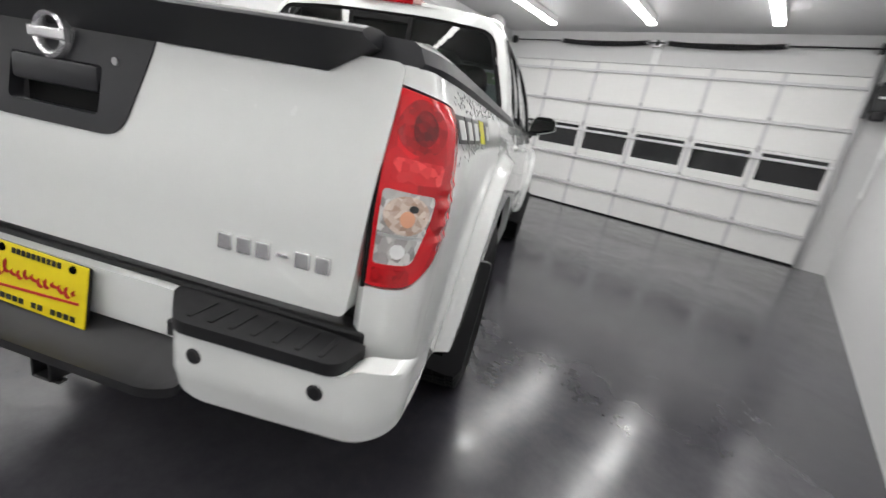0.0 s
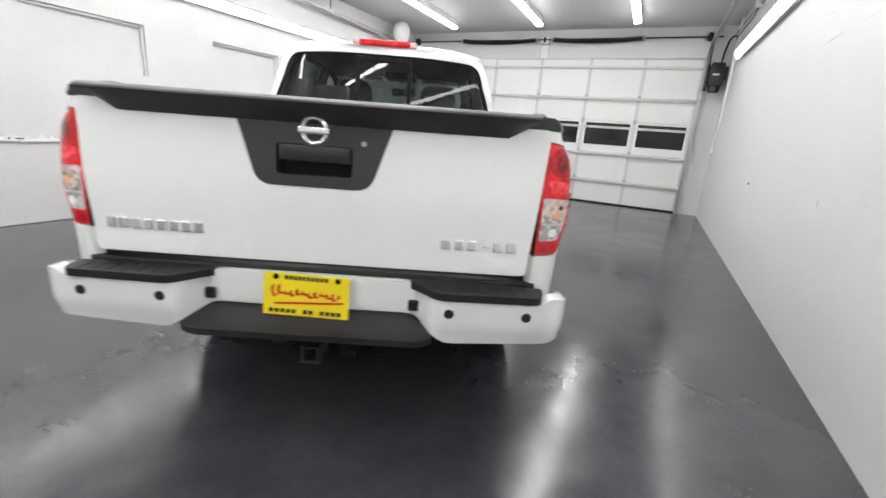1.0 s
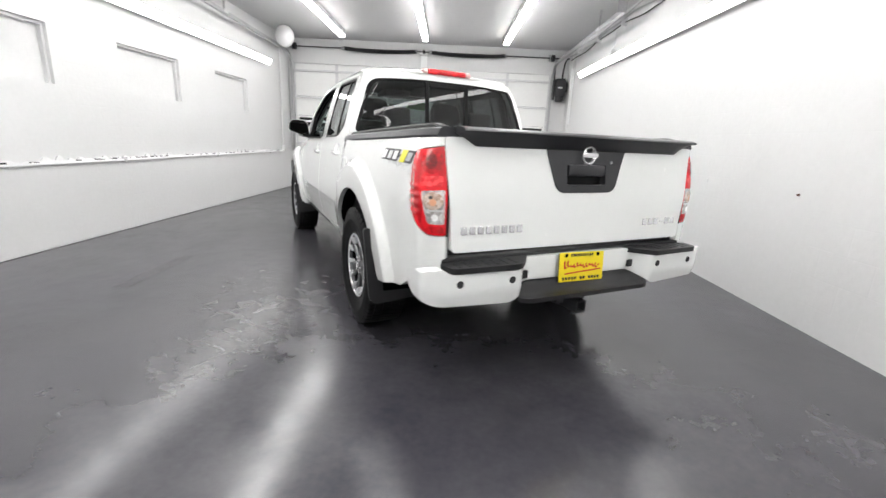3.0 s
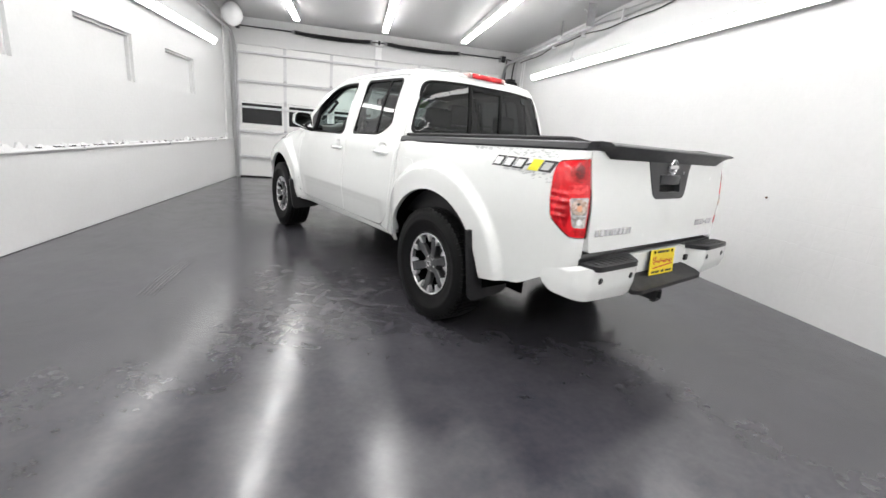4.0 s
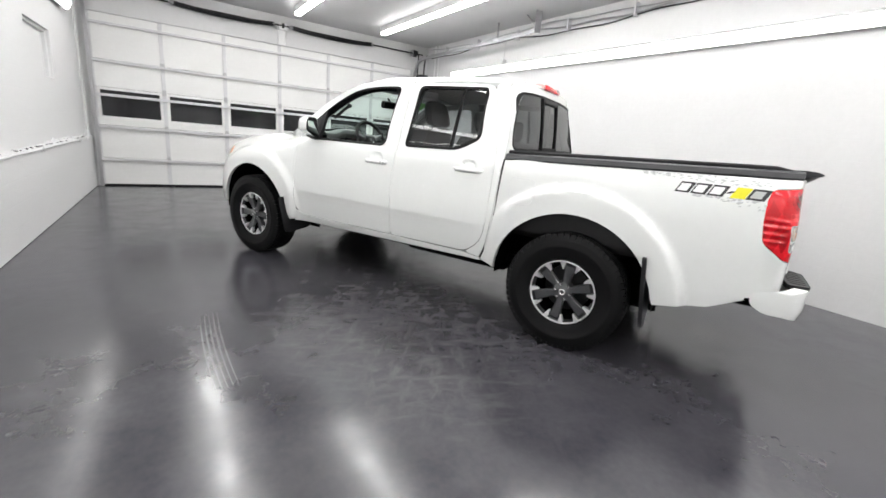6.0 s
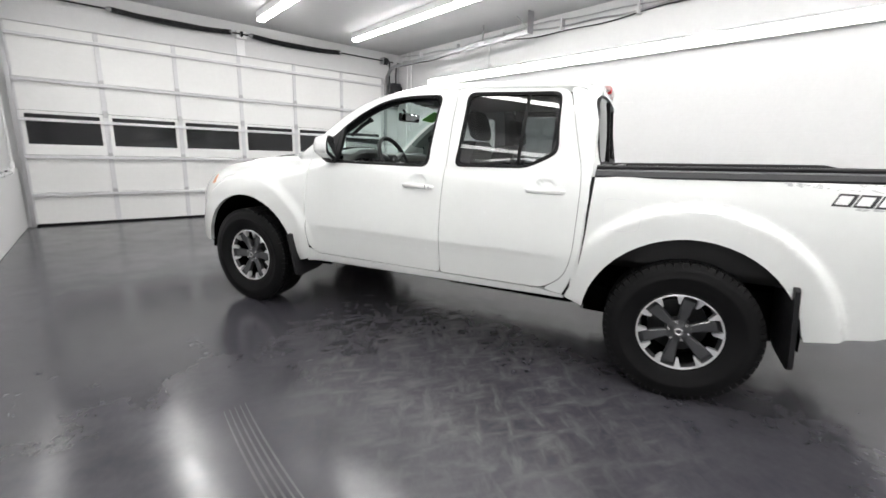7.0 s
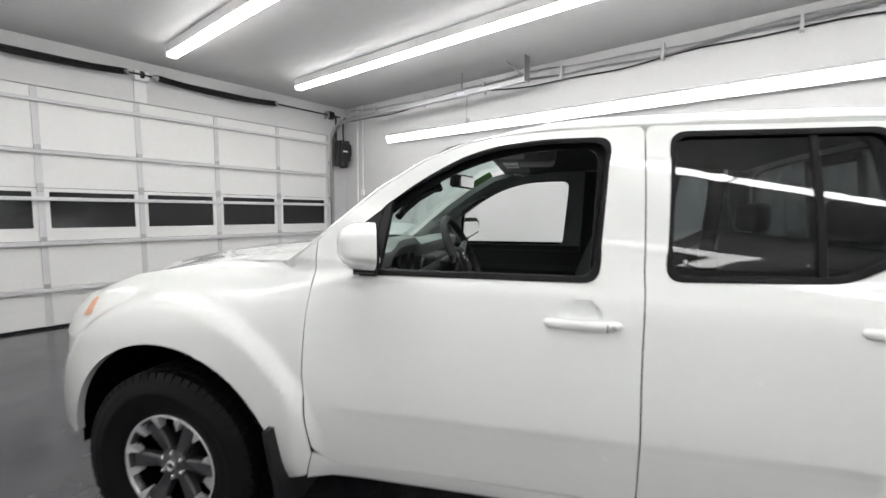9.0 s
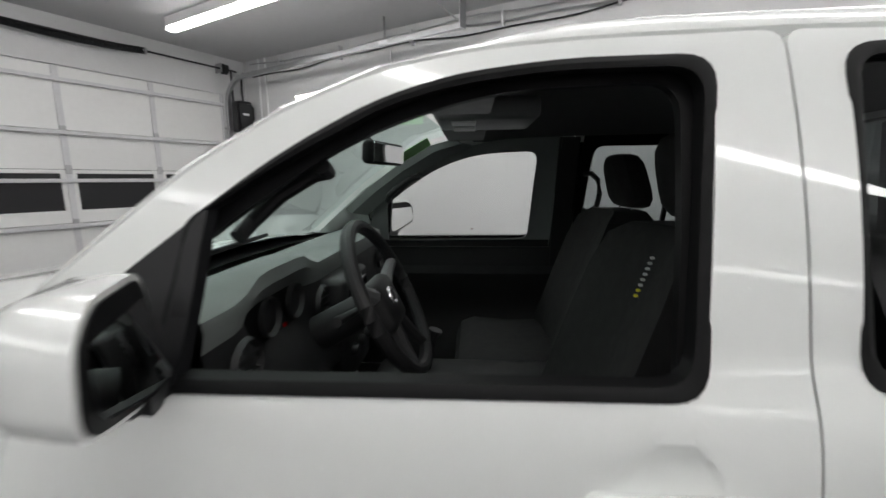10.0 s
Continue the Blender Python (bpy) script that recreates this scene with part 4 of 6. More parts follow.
bumper = empty("rear_bumper", pose(0, 0, 0))
bumper.parent = truck
tagged(bumper, "white rear step bumper with black pads and parking sensors")
shell = [(-1.03, 0.600, 0.03), (-0.965, 0.560, 0.04), (-0.84, 0.543, 0.05), (-0.47, 0.526, 0.02), (-0.345, 0.598, 0.03), (0.345, 0.598, 0.03), (0.47, 0.526, 0.02), (0.84, 0.543, 0.05), (0.965, 0.560, 0.04), (1.03, 0.600, 0.03), (1.03, 0.660, 0.03), (0.86, 0.708, 0.05), (0.815, 0.713, 0.03), (0.79, 0.692, 0.02), (0.45, 0.686, 0.03), (0.33, 0.716, 0.03), (-0.33, 0.716, 0.03), (-0.45, 0.686, 0.03), (-0.79, 0.692, 0.02), (-0.815, 0.713, 0.03), (-0.86, 0.708, 0.05), (-1.03, 0.660, 0.03)]
part("shell", sheet(rounded(shell), bump_place(-1.235), (0, 1, 0), step=0.02, depth=0.06), M_PAINT, bumper, "white painted bumper shell", smooth=True)
for s in (-1, 1):
    bm = sheet(rounded([(s * 0.335, -1.135, 0.02), (s * 0.435, -1.240, 0.03), (s * 0.78, -1.228, 0.03), (s * 0.80, -1.13, 0.02), (s * 0.335, -1.10, 0.01)]), lambda a, b: (a, b, 0.718), (0, 0, -1), step=0.04, depth=0.026)
    part("step_pad", bm, M_BLACKPLASTIC, bumper, "black ribbed step pad", smooth=True)
    for k in range(7):
        x = s * (0.45 + 0.048 * k)
        part("pad_rib", box(x - 0.006, x + 0.006, -1.215, -1.14, 0.7175, 0.7205, 0.0012, 1), M_BLACKPLASTIC, bumper)
    for x in (0.737, 0.475):
        o = part("parking_sensor", lathe([(0.0, -0.004), (0.013, -0.004), (0.017, -0.001), (0.018, 0.01)], 20, "Y"), M_BLACKPLASTIC, bumper, smooth=True)
        o.location = (s * x, bump_place(-1.235)(x, 0.643)[1], 0.643)
    o = part("plate_lamp", box(-0.018, 0.018, -0.006, 0.01, -0.02, 0.02, 0.004, 1), M_BLACKPLASTIC, bumper)
    o.location = (s * 0.352, -1.150, 0.632)
part("pad_back", box(-0.78, 0.78, -1.112, -1.02, 0.66, 0.730, 0.01, 2), M_BLACKPLASTIC, bumper)
bm = sheet(rounded([(-0.435, -1.215, 0.03), (-0.375, -1.252, 0.03), (0.375, -1.252, 0.03), (0.435, -1.215, 0.03), (0.30, -1.10, 0.02), (-0.30, -1.10, 0.02)]), lambda a, b: (a, b, 0.545 + 0.050 * smoothstep((b + 1.235) / 0.11)), (0, 0, -1), step=0.03, depth=0.022)
part("lower_step", bm, M_BLACKPLASTIC, bumper, "black plastic lower step", smooth=True)
part("inner_beam", box(-0.82, 0.82, -1.10, -1.03, 0.56, 0.68, 0.01, 1), M_UNDER, bumper)
# plate in its frame
plate = empty("number_plate", pose(-0.014, -1.163, 0.650, -6, 1.5, 0))
plate.parent = truck
tagged(plate, "yellow dealer plate with red and black printing")
part("plate_frame", box(-0.140, 0.140, -0.004, 0.012, -0.070, 0.070, 0.006, 2), M_BLACKPLASTIC, plate)
part("plate_sheet", box(-0.146, 0.146, -0.008, -0.004, -0.0745, 0.0745, 0.001, 1), M_YELLOW, plate)
# hitch receiver
bm = bmesh.new()
for a, b, c_, d in ((-0.031, -0.024, -0.031, 0.031), (0.024, 0.031, -0.031, 0.031), (-0.024, 0.024, 0.024, 0.031), (-0.024, 0.024, -0.031, -0.024)):
    add_box(bm, a, b, -1.19, -0.85, 0.435 + c_, 0.435 + d, 0.002, 1)
part("hitch_receiver", bm, M_SPOKE, truck, "square steel tow hitch receiver")

part("hitch_collar", box(-0.039, 0.039, -1.18, -1.155, 0.394, 0.402, 0.003, 1), M_SPOKE, truck, "steel collar of the receiver")
part("trailer_plug", box(-0.145, -0.095, -1.16, -1.10, 0.455, 0.505, 0.008, 2), M_BLACKPLASTIC, truck, "black trailer wiring socket")
for s in (-1, 1):
    ringp = [Vector((s * 0.078 + 0.016 * math.cos(k * 0.5236), -1.10, 0.452 + 0.016 * math.sin(k * 0.5236))) for k in range(12)]
    part("chain_eye", tube(ringp, 0.0045, 6, True), M_UNDER, truck, "steel safety chain eye", smooth=True)

# underbody
bm = bmesh.new()
add_box(bm, -0.60, 0.60, -0.35, 3.6, 0.44, 0.50)
# unseen tank, silencer and gearbox boxes below the floor pan, added to block light
add_box(bm, -0.37, -0.05, 0.62, 1.62, 0.275, 0.45, 0.03, 2)
add_box(bm, -0.16, 0.16, 1.70, 2.75, 0.265, 0.45, 0.04, 2)
add_box(bm, 0.10, 0.32, 0.75, 1.60, 0.29, 0.44, 0.04, 2)
# extra-wide pan, added to deepen the shadow under the sills
add_box(bm, -0.78, 0.78, 0.66, 2.56, 0.43, 0.50)
add_box(bm, -0.60, 0.60, -1.0, -0.35, 0.57, 0.61)
for s in (-1, 1):
    add_box(bm, min(s * 0.38, s * 0.48), max(s * 0.38, s * 0.48), -0.45, 3.7, 0.36, 0.45, 0.01, 1)
    add_box(bm, min(s * 0.38, s * 0.48), max(s * 0.38, s * 0.48), -1.05, -0.45, 0.47, 0.56, 0.01, 1)
add_box(bm, -0.60, 0.60, -0.05, 0.05, 0.33, 0.45, 0.02, 2)
part("underbody", bm, M_UNDER, truck, "black frame rails and floor pan with added light-blocking boxes")


# plate printing: a red slanted script bar and rows of black bars
stroke = []
for k in range(97):
    t = k / 96
    h = 0.021 if t < 0.13 else 0.0075 + 0.004 * math.sin(t * 23)
    stroke.append((-0.120 + 0.240 * t + 0.006 * math.cos(t * 74), 0.010 - 0.006 * t + h * math.sin(t * 74) + 0.003 * math.sin(t * 19)))
bm = bmesh.new()
rows = []
for (xa, za), (xb, zb) in zip(stroke, stroke[1:]):
    rows.append([bm.verts.new((xa - 0.0040, -0.0095, za - 0.0036)), bm.verts.new((xa + 0.0040, -0.0095, za + 0.0036))])
for A, B in zip(rows, rows[1:]):
    bm.faces.new((A[0], A[1], B[1], B[0]))
part("red_scrawl", bm, M_REDINK, plate, "red handwriting-like flourish")
part("red_line", box(-0.110, 0.128, -0.0095, -0.008, -0.0035, 0.0035, 0.0005, 1), M_REDINK, plate).matrix_basis = pose(0, 0, -0.026, 0, -4, 0)
for z, x0, x1, n in ((-0.058, -0.125, 0.125, 13), (0.060, -0.075, 0.075, 10)):
    for i in range(n):
        if n == 13 and i in (5, 8):
            continue
        w = (x1 - x0) / n
        part("black_bar", box(x0 + w * i, x0 + w * (i + 0.72), -0.010, -0.008, z - 0.007, z + 0.007, 0.0006, 1), M_BLACKINK, plate)
for x in (-0.105, 0.105):
    part("plate_bolt", lathe([(0.0, -0.013), (0.008, -0.012), (0.010, -0.008)], 12, "Y"), M_UNDER, plate).location = (x, 0, 0.06)


# ---- wheels ----
def wheel():
    ob = empty("wheel", pose(0, 0, 0))
    ob.parent = truck
    prof = [(0.208, 0.098), (0.212, 0.108), (0.222, 0.112), (0.226, 0.109), (0.232, 0.113), (0.26, 0.122), (0.298, 0.130), (0.302, 0.1325), (0.318, 0.1335), (0.322, 0.1315), (0.338, 0.1315), (0.362, 0.124), (0.378, 0.112), (0.386, 0.094), (0.388, 0.05), (0.389, 0.0), (0.388, -0.05), (0.386, -0.094), (0.362, -0.124), (0.30, -0.13), (0.205, -0.10)]
    tyre = part("tyre", lathe(prof, 96, "X"), M_RUBBER, ob, "black all-terrain tyre", smooth=True)
    # tread blocks joined as one piece of rubber, and raised shoulder lugs
    bm = bmesh.new()
    for k in range(60):
        a = 2 * math.pi * k / 60
        for x0, x1, r0, r1, da in ((0.084, 0.124, 0.376, 0.3905, 0.0), (0.030, 0.078, 0.382, 0.3945, 0.03), (-0.025, 0.025, 0.382, 0.3955, 0.055), (-0.078, -0.030, 0.382, 0.3945, 0.03), (-0.124, -0.084, 0.376, 0.3905, 0.0)):
            h = 0.038 if (k % 2 or abs(x0) < 0.08) else 0.033
            rot = Matrix.Rotation(a + da, 3, "X")
            vs = []
            for xx in (x0, x1):
                for s2, rr in ((-1, r0 - 0.012), (1, r0 - 0.012), (1, r1), (-1, r1)):
                    edge = 0.010 if (abs(xx) > 0.12 and rr == r1) else 0.0
                    vs.append(bm.verts.new(rot @ Vector((xx - math.copysign(edge, xx), s2 * h * 0.46, rr))))
            for f in ((0, 1, 2, 3), (4, 7, 6, 5), (0, 4, 5, 1), (1, 5, 6, 2), (2, 6, 7, 3), (3, 7, 4, 0)):
                bm.faces.new([vs[i] for i in f])
    tagged(part("tread", bm, M_RUBBER, tyre), kind="stuff")
    rim = part("rim", lathe([(0.224, 0.098), (0.227, 0.108), (0.222, 0.112), (0.2165, 0.110), (0.214, 0.103)], 72, "X"), M_MACHINED, ob, "machined alloy rim", smooth=True)
    rim.scale = (1.0, 0.955, 0.955)
    part("rim_barrel", lathe([(0.2145, 0.103), (0.209, 0.095), (0.202, 0.03), (0.195, -0.09), (0.222, -0.10)], 60, "X"), M_ALLOY, rim, "dark painted rim barrel", smooth=True)
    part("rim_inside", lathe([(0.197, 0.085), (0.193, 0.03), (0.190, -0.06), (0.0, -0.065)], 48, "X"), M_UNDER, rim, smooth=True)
    # brake disc
    part("brake_disc", lathe([(0.0, -0.03), (0.155, -0.03), (0.155, -0.05), (0.0, -0.05)], 40, "X"), M_SPOKE, ob)
    # six flat grey spokes, wider at the rim, and silver teeth beside each
    for k in range(6):
        a = 2 * math.pi * k / 6
        rot = Matrix.Rotation(a, 3, "X")
        secs = []
        for r, w, h0, h1 in ((0.030, 0.022, 0.045, 0.086), (0.070, 0.023, 0.045, 0.084), (0.12, 0.028, 0.050, 0.086), (0.165, 0.033, 0.058, 0.092), (0.190, 0.035, 0.062, 0.094), (0.206, 0.032, 0.062, 0.080)):
            secs.append([rot @ Vector((h0, -w, r)), rot @ Vector((h1 - 0.006, -w, r)), rot @ Vector((h1, -w + 0.006, r)), rot @ Vector((h1, w - 0.006, r)), rot @ Vector((h1 - 0.006, w, r)), rot @ Vector((h0, w, r))])
        part("spoke", loft(secs), M_ALLOY, rim, "dark grey painted spoke", smooth=True)
        for s2 in (-1, 1):
            bm = loft([[rot @ Vector((x, s2 * (y), r)) for x, y in pts] for r, pts in ((0.212, ((0.070, 0.036), (0.110, 0.036), (0.110, 0.078), (0.070, 0.078))), (0.190, ((0.070, 0.040), (0.108, 0.040), (0.108, 0.064), (0.070, 0.064))), (0.160, ((0.075, 0.038), (0.100, 0.038), (0.100, 0.048), (0.075, 0.048))))])
            part("tooth", bm, M_MACHINED, rim, "machined silver tooth")
    part("hub", lathe([(0.0, 0.100), (0.020, 0.100), (0.024, 0.094), (0.030, 0.090), (0.064, 0.086), (0.069, 0.075), (0.071, 0.03)], 32, "X"), M_ALLOY, rim, smooth=True)
    part("hub_cap", lathe([(0.012, 0.102), (0.017, 0.104), (0.022, 0.102), (0.023, 0.096)], 32, "X"), M_CHROME, rim, "chrome ring centre cap", smooth=True)
    for k in range(6):
        a = 2 * math.pi * (k + 0.5) / 6
        o = part("wheel_nut", lathe([(0.0, 0.100), (0.006, 0.100), (0.009, 0.096), (0.010, 0.076)], 8, "X"), M_CHROME, rim)
        o.location = (0, 0.053 * math.sin(a), 0.053 * math.cos(a))
    return ob


first_wheel = wheel()
first_wheel.matrix_basis = pose(-0.775, 0, WZ + 0.004, -9, 0, 180)
for x, y, rz, rx in ((-0.775, WB, 180, 31), (0.775, 0, 0, 4), (0.775, WB, 0, 47)):
    copy_thing(first_wheel, pose(x, y, WZ + 0.004, rx, 0, rz)).parent = truck


# ---- door mirrors ----
for s in (-1, 1):
    mir = empty("door_mirror", pose(0, 0, 0))
    mir.parent = truck
    tagged(mir, "white door mirror on a black foot")
    secs = []
    MX, MY, MZ = 0.928, 2.300, 1.300

    def swung(a, y, z, s=s):
        # the head is turned in towards the driver
        return Vector((s * (MX + a), y - 0.476 * a, z))

    HEAD = rounded([(-0.128, -0.100, 0.02), (-0.04, -0.084, 0.04), (0.05, -0.057, 0.04), (0.123, -0.032, 0.03), (0.112, 0.055, 0.05), (0.070, 0.086, 0.04), (-0.075, 0.084, 0.03), (-0.106, 0.03, 0.05)])
    for dy, g in ((0.0, 1.0), (0.03, 1.0), (0.075, 0.96), (0.11, 0.80), (0.13, 0.45)):
        secs.append([swung(a * g, MY + dy, MZ + b * g) for a, b in HEAD])
    part("shell", loft(secs), M_PAINT, mir, "white mirror shell", smooth=True)
    ring = [(a * 0.93, b * 0.91) for a, b in HEAD]
    part("bezel", loft([[swung(a, MY - d, MZ + b) for a, b in ring] for d in (-0.004, 0.003)]), M_SEAL, mir)
    part("mirror_glass", loft([[swung(a * 0.88, MY - d + 0.14 * (b - 0.015), MZ + 0.006 + b * 0.84) for a, b in ring] for d in (0.004, 0.008)]), M_MIRROR, mir, "mirror glass")
    ring = rounded([(-0.126, -0.108, 0.008), (0.0, -0.080, 0.008), (0.0, -0.066, 0.004), (-0.126, -0.092, 0.004)])
    part("base_trim", loft([[swung(a, MY + d, MZ + b) for a, b in ring] for d in (0.002, 0.04, 0.075)]), M_BLACKPLASTIC, mir, "black lower trim of the mirror", smooth=True)
    secs = [[Vector((s * x, y0 + dy, z0 + dz)) for dy, dz in ((-0.012, -0.014), (0.05, -0.014), (0.05, 0.010), (-0.012, 0.010))] for x, y0, z0 in ((0.78, 2.36, 1.222), (0.82, 2.35, 1.219), (0.86, 2.33, 1.216), (0.89, 2.32, 1.218))]
    part("foot", loft(secs), M_BLACKPLASTIC, mir, "black mirror foot", smooth=True)
    # black triangle ahead of the side window
    tri = rounded([(2.405, 1.192), (2.335, 1.192), (2.300, 1.458), (2.438, 1.352)], 0.012)
    part("sail_panel", sheet(tri, lambda a, b: (s * (half_width(a, b) + 0.004), a, b), (-s, 0, 0), step=0.1, depth=0.03), M_BLACKPLASTIC, mir, "black triangular sail panel")

# inner frames behind the side windows: black, the passenger's front one greyed as lit
for s in (-1, 1):
    for outer, inner_, nm in (([(2.46, 1.16), (1.53, 1.16), (1.51, 1.69), (1.80, 1.69), (1.97, 1.664), (2.08, 1.626), (2.22, 1.548), (2.37, 1.440)],
                               rounded([(2.335, 1.190, 0.02), (1.640, 1.206, 0.04), (1.612, 1.622, 0.05), (1.88, 1.613, 0.15), (2.065, 1.556, 0.1), (2.22, 1.462, 0.1), (2.33, 1.380, 0.02)]), "front_inner_frame"),
                              ([(1.43, 1.17), (0.90, 1.18), (0.72, 1.30), (0.75, 1.70), (1.41, 1.70)],
                               rounded([(1.390, 1.236, 0.04), (0.935, 1.246, 0.05), (0.790, 1.332, 0.05), (0.815, 1.640, 0.05), (1.364, 1.640, 0.05)]), "rear_inner_frame")):
        part(nm, sheet(outer, lambda a, b: (s * (half_width(a, b) - 0.034), a, b), (-s, 0, 0), [inner_ if s > 0 else [(1.9 + (a - 1.9) * 1.07 if nm[0] == "f" else a, 1.42 + (b - 1.42) * 1.10) for a, b in inner_]], step=0.05, depth=0.02), M_PILLAR if s > 0 and nm[0] == "f" else M_SEAL, truck, "inner window frame, its tone set for the light there", smooth=True)

# passenger pane (the driver's is wound down)
win = FRONT_WIN
part("passenger_window_pane", sheet(win, lambda a, b: (half_width(a, b) - 0.012, a, b), (-1, 0, 0), step=0.2, depth=0), M_CLEARGLASS, truck, "clear glass", smooth=True)


# ---- side decals: outlined block lettering bars on a flecked band ----
def side_quad(y0, y1, z0, z1, lean, off, s):
    pts = [(y0, z0), (y1, z0), (y1 - lean, z1), (y0 - lean, z1)]
    return sheet(pts, lambda a, b: (s * (half_width(a, b) + off), a, b), (-s, 0, 0), step=0.05, depth=0.0015)


for s in (-1, 1):
    decal = empty("side_decal", pose(0, 0, 0))
    decal.parent = truck
    tagged(decal, "black, yellow and grey trim decal with flecks")
    rng = random.Random(11)
    for k in range(150):
        y = -0.33 - 0.62 * rng.random()
        if k < 90:
            z = 1.212 - 0.033 * (y + 0.1) - 0.030 * rng.random() * (0.4 + min(1.0, (-0.33 - y) / 0.4))
        else:
            y = -0.60 - 0.34 * rng.random()
            z = 1.128 - 0.055 * rng.random() ** 1.5 * (-0.5 - y) / 0.45
        if y < -0.932:
            continue
        w = 0.006 + 0.011 * rng.random()
        part("fleck", side_quad(y, y - w, z, z + 0.004 + 0.003 * rng.random(), 0.006, 0.0012, s), M_DECALGREY, decal)
    letters = [("black", -0.515, 0.075), ("black", -0.592, 0.075), ("black", -0.670, 0.078), ("dash", -0.752, 0.022), ("yellow", -0.776, 0.070), ("grey", -0.846, 0.085)]
    for kind_, y, w in letters:
        m = {"black": M_DECAL, "dash": M_DECAL, "yellow": M_DECALYELLOW, "grey": M_DECAL}[kind_]
        if s > 0:
            y = -1.446 - y + w * 0.95
        z0, z1 = (1.130, 1.188) if kind_ != "dash" else (1.150, 1.164)
        part("letter_bar", side_quad(y, y - w * 0.95, z0, z1, 0.028, 0.0024, s), m, decal)
        if kind_ == "black":
            part("letter_fill", side_quad(y - 0.012, y - w * 0.95 + 0.012, z0 + 0.009, z1 - 0.009, 0.019, 0.0040, s), M_WHITEPAPER, decal)
        elif kind_ == "grey":
            part("letter_fill", side_quad(y - 0.016, y - w * 0.95 + 0.016, z0 + 0.010, z1 - 0.010, 0.019, 0.0040, s), M_DECALGREY, decal)


# ---- cab interior ----
# floor, firewall, headliner, inner side panels
bm = bmesh.new()
add_box(bm, -0.74, 0.74, 0.58, 2.62, 0.50, 0.54)
add_box(bm, -0.74, 0.74, 2.58, 2.62, 0.54, 1.20)
add_box(bm, -0.70, 0.70, 0.57, 0.60, 0.54, 1.26)
part("cab_floor", bm, M_TRIM, truck, "black carpeted cab floor")
secs = []
for (y0, z0), (y1, z1) in list(zip(RAIL, CROWN))[1:]:
    secs.append([Vector((u * (half_width(1.2, z0) - 0.035), min(y1, 1.97) + (y0 - min(y1, 1.97)) * abs(u) ** 3 - (0.03 if y0 > 1.8 else 0), z0 - 0.035 + (z1 - z0) * 0.75 * (1 - abs(u) ** 3))) for u in [-1 + k / 6 for k in range(13)]])
part("headliner", loft(secs, cap=False, closed=False), M_LINER, truck, "grey roof lining", smooth=True)
for s in (-1, 1):
    for name, y0, y1 in (("front_door_panel", 1.50, 2.50), ("rear_door_panel", 0.66, 1.43)):
        rows = []
        for z, o in ((0.54, 0.10), (0.70, 0.085), (0.78, 0.05), (0.92, 0.06), (1.00, 0.11), (1.03, 0.115), (1.06, 0.06), (1.15, 0.045), (1.196, 0.035)):
            rows.append([Vector((s * (curve_table(SIDE, z) - o), y, z)) for y in (y0, y0 + 0.15, (y0 + y1) / 2, y1 - 0.15, y1)])
        part(name, loft(rows, cap=False, closed=False), M_TRIM, truck, "black door trim panel", smooth=True)
    # pillars inside
    for ya, yb, zt in ((1.43, 1.52, 1.68), (0.72, 0.80, 1.62)):
        rows = [[Vector((s * (curve_table(SIDE, z) - o), y, z)) for y, o in ((ya, 0.02), (ya, 0.05), (yb, 0.05), (yb, 0.02))] for z in (0.55, 0.9, 1.2, 1.4, zt)]
        part("pillar_trim", loft(rows), M_TRIM, truck, smooth=True)
    rows = []
    for y, z in PIL[:-2]:
        w = half_width(min(y, 2.35), z)
        z -= pillar_drop(y)
        rows.append([Vector((s * (w - 0.045), y - 0.035, z - 0.035)), Vector((s * (w - 0.095), y + 0.03, z - 0.022)), Vector((s * (w - 0.10), y + 0.06, z + 0.0)), Vector((s * (w - 0.07), y + 0.04, z + 0.005))])
    part("pillar_trim", loft(rows), M_PILLAR, truck, "grey windscreen pillar trim", smooth=True)
    g = [Vector((s * 0.66, 2.31, 1.40)), Vector((s * 0.625, 2.30, 1.425)), Vector((s * 0.615, 2.25, 1.47)), Vector((s * 0.61, 2.19, 1.505)), Vector((s * 0.62, 2.16, 1.51)), Vector((s * 0.65, 2.16, 1.52))]
    part("grab_handle", tube(g, 0.014, 10), M_TRIM, truck, "black pillar grab handle", smooth=True)
g = [Vector((0.665, 1.395, 1.515)), Vector((0.635, 1.375, 1.520)), Vector((0.625, 1.345, 1.49)), Vector((0.625, 1.335, 1.43)), Vector((0.630, 1.345, 1.37)), Vector((0.640, 1.375, 1.345)), Vector((0.67, 1.395, 1.35))]
part("grab_handle", tube(g, 0.012, 10), M_TRIM, truck, "black grab handle on the middle pillar", smooth=True)
# dashboard: its top is coloured paler to carry the windscreen's light
rows = []
for x in [-0.70 + 1.40 * k / 28 for k in range(29)]:
    hood = 0.040 * smoothstep((0.22 - abs(x + 0.37)) / 0.12)
    mid = 0.02 * smoothstep((0.16 - abs(x)) / 0.06)
    rows.append([Vector((x, y, z)) for y, z in ((2.62, 1.240), (2.54, 1.262 + hood * 0.2), (2.46, 1.272 + hood * 0.7), (2.40, 1.270 + hood), (2.365, 1.258 + hood), (2.362, 1.238 + hood * 0.7), (2.37 + hood, 1.20), (2.36 + hood * 0.6 - mid, 1.12), (2.33 - mid, 1.04), (2.32 - mid, 0.95), (2.38, 0.84), (2.52, 0.80))])
dash = part("dashboard", loft([r[:7] for r in rows], cap=False, closed=False), M_DASHTOP, truck, "moulded dashboard top, greyed for the light from the windscreen", smooth=True)
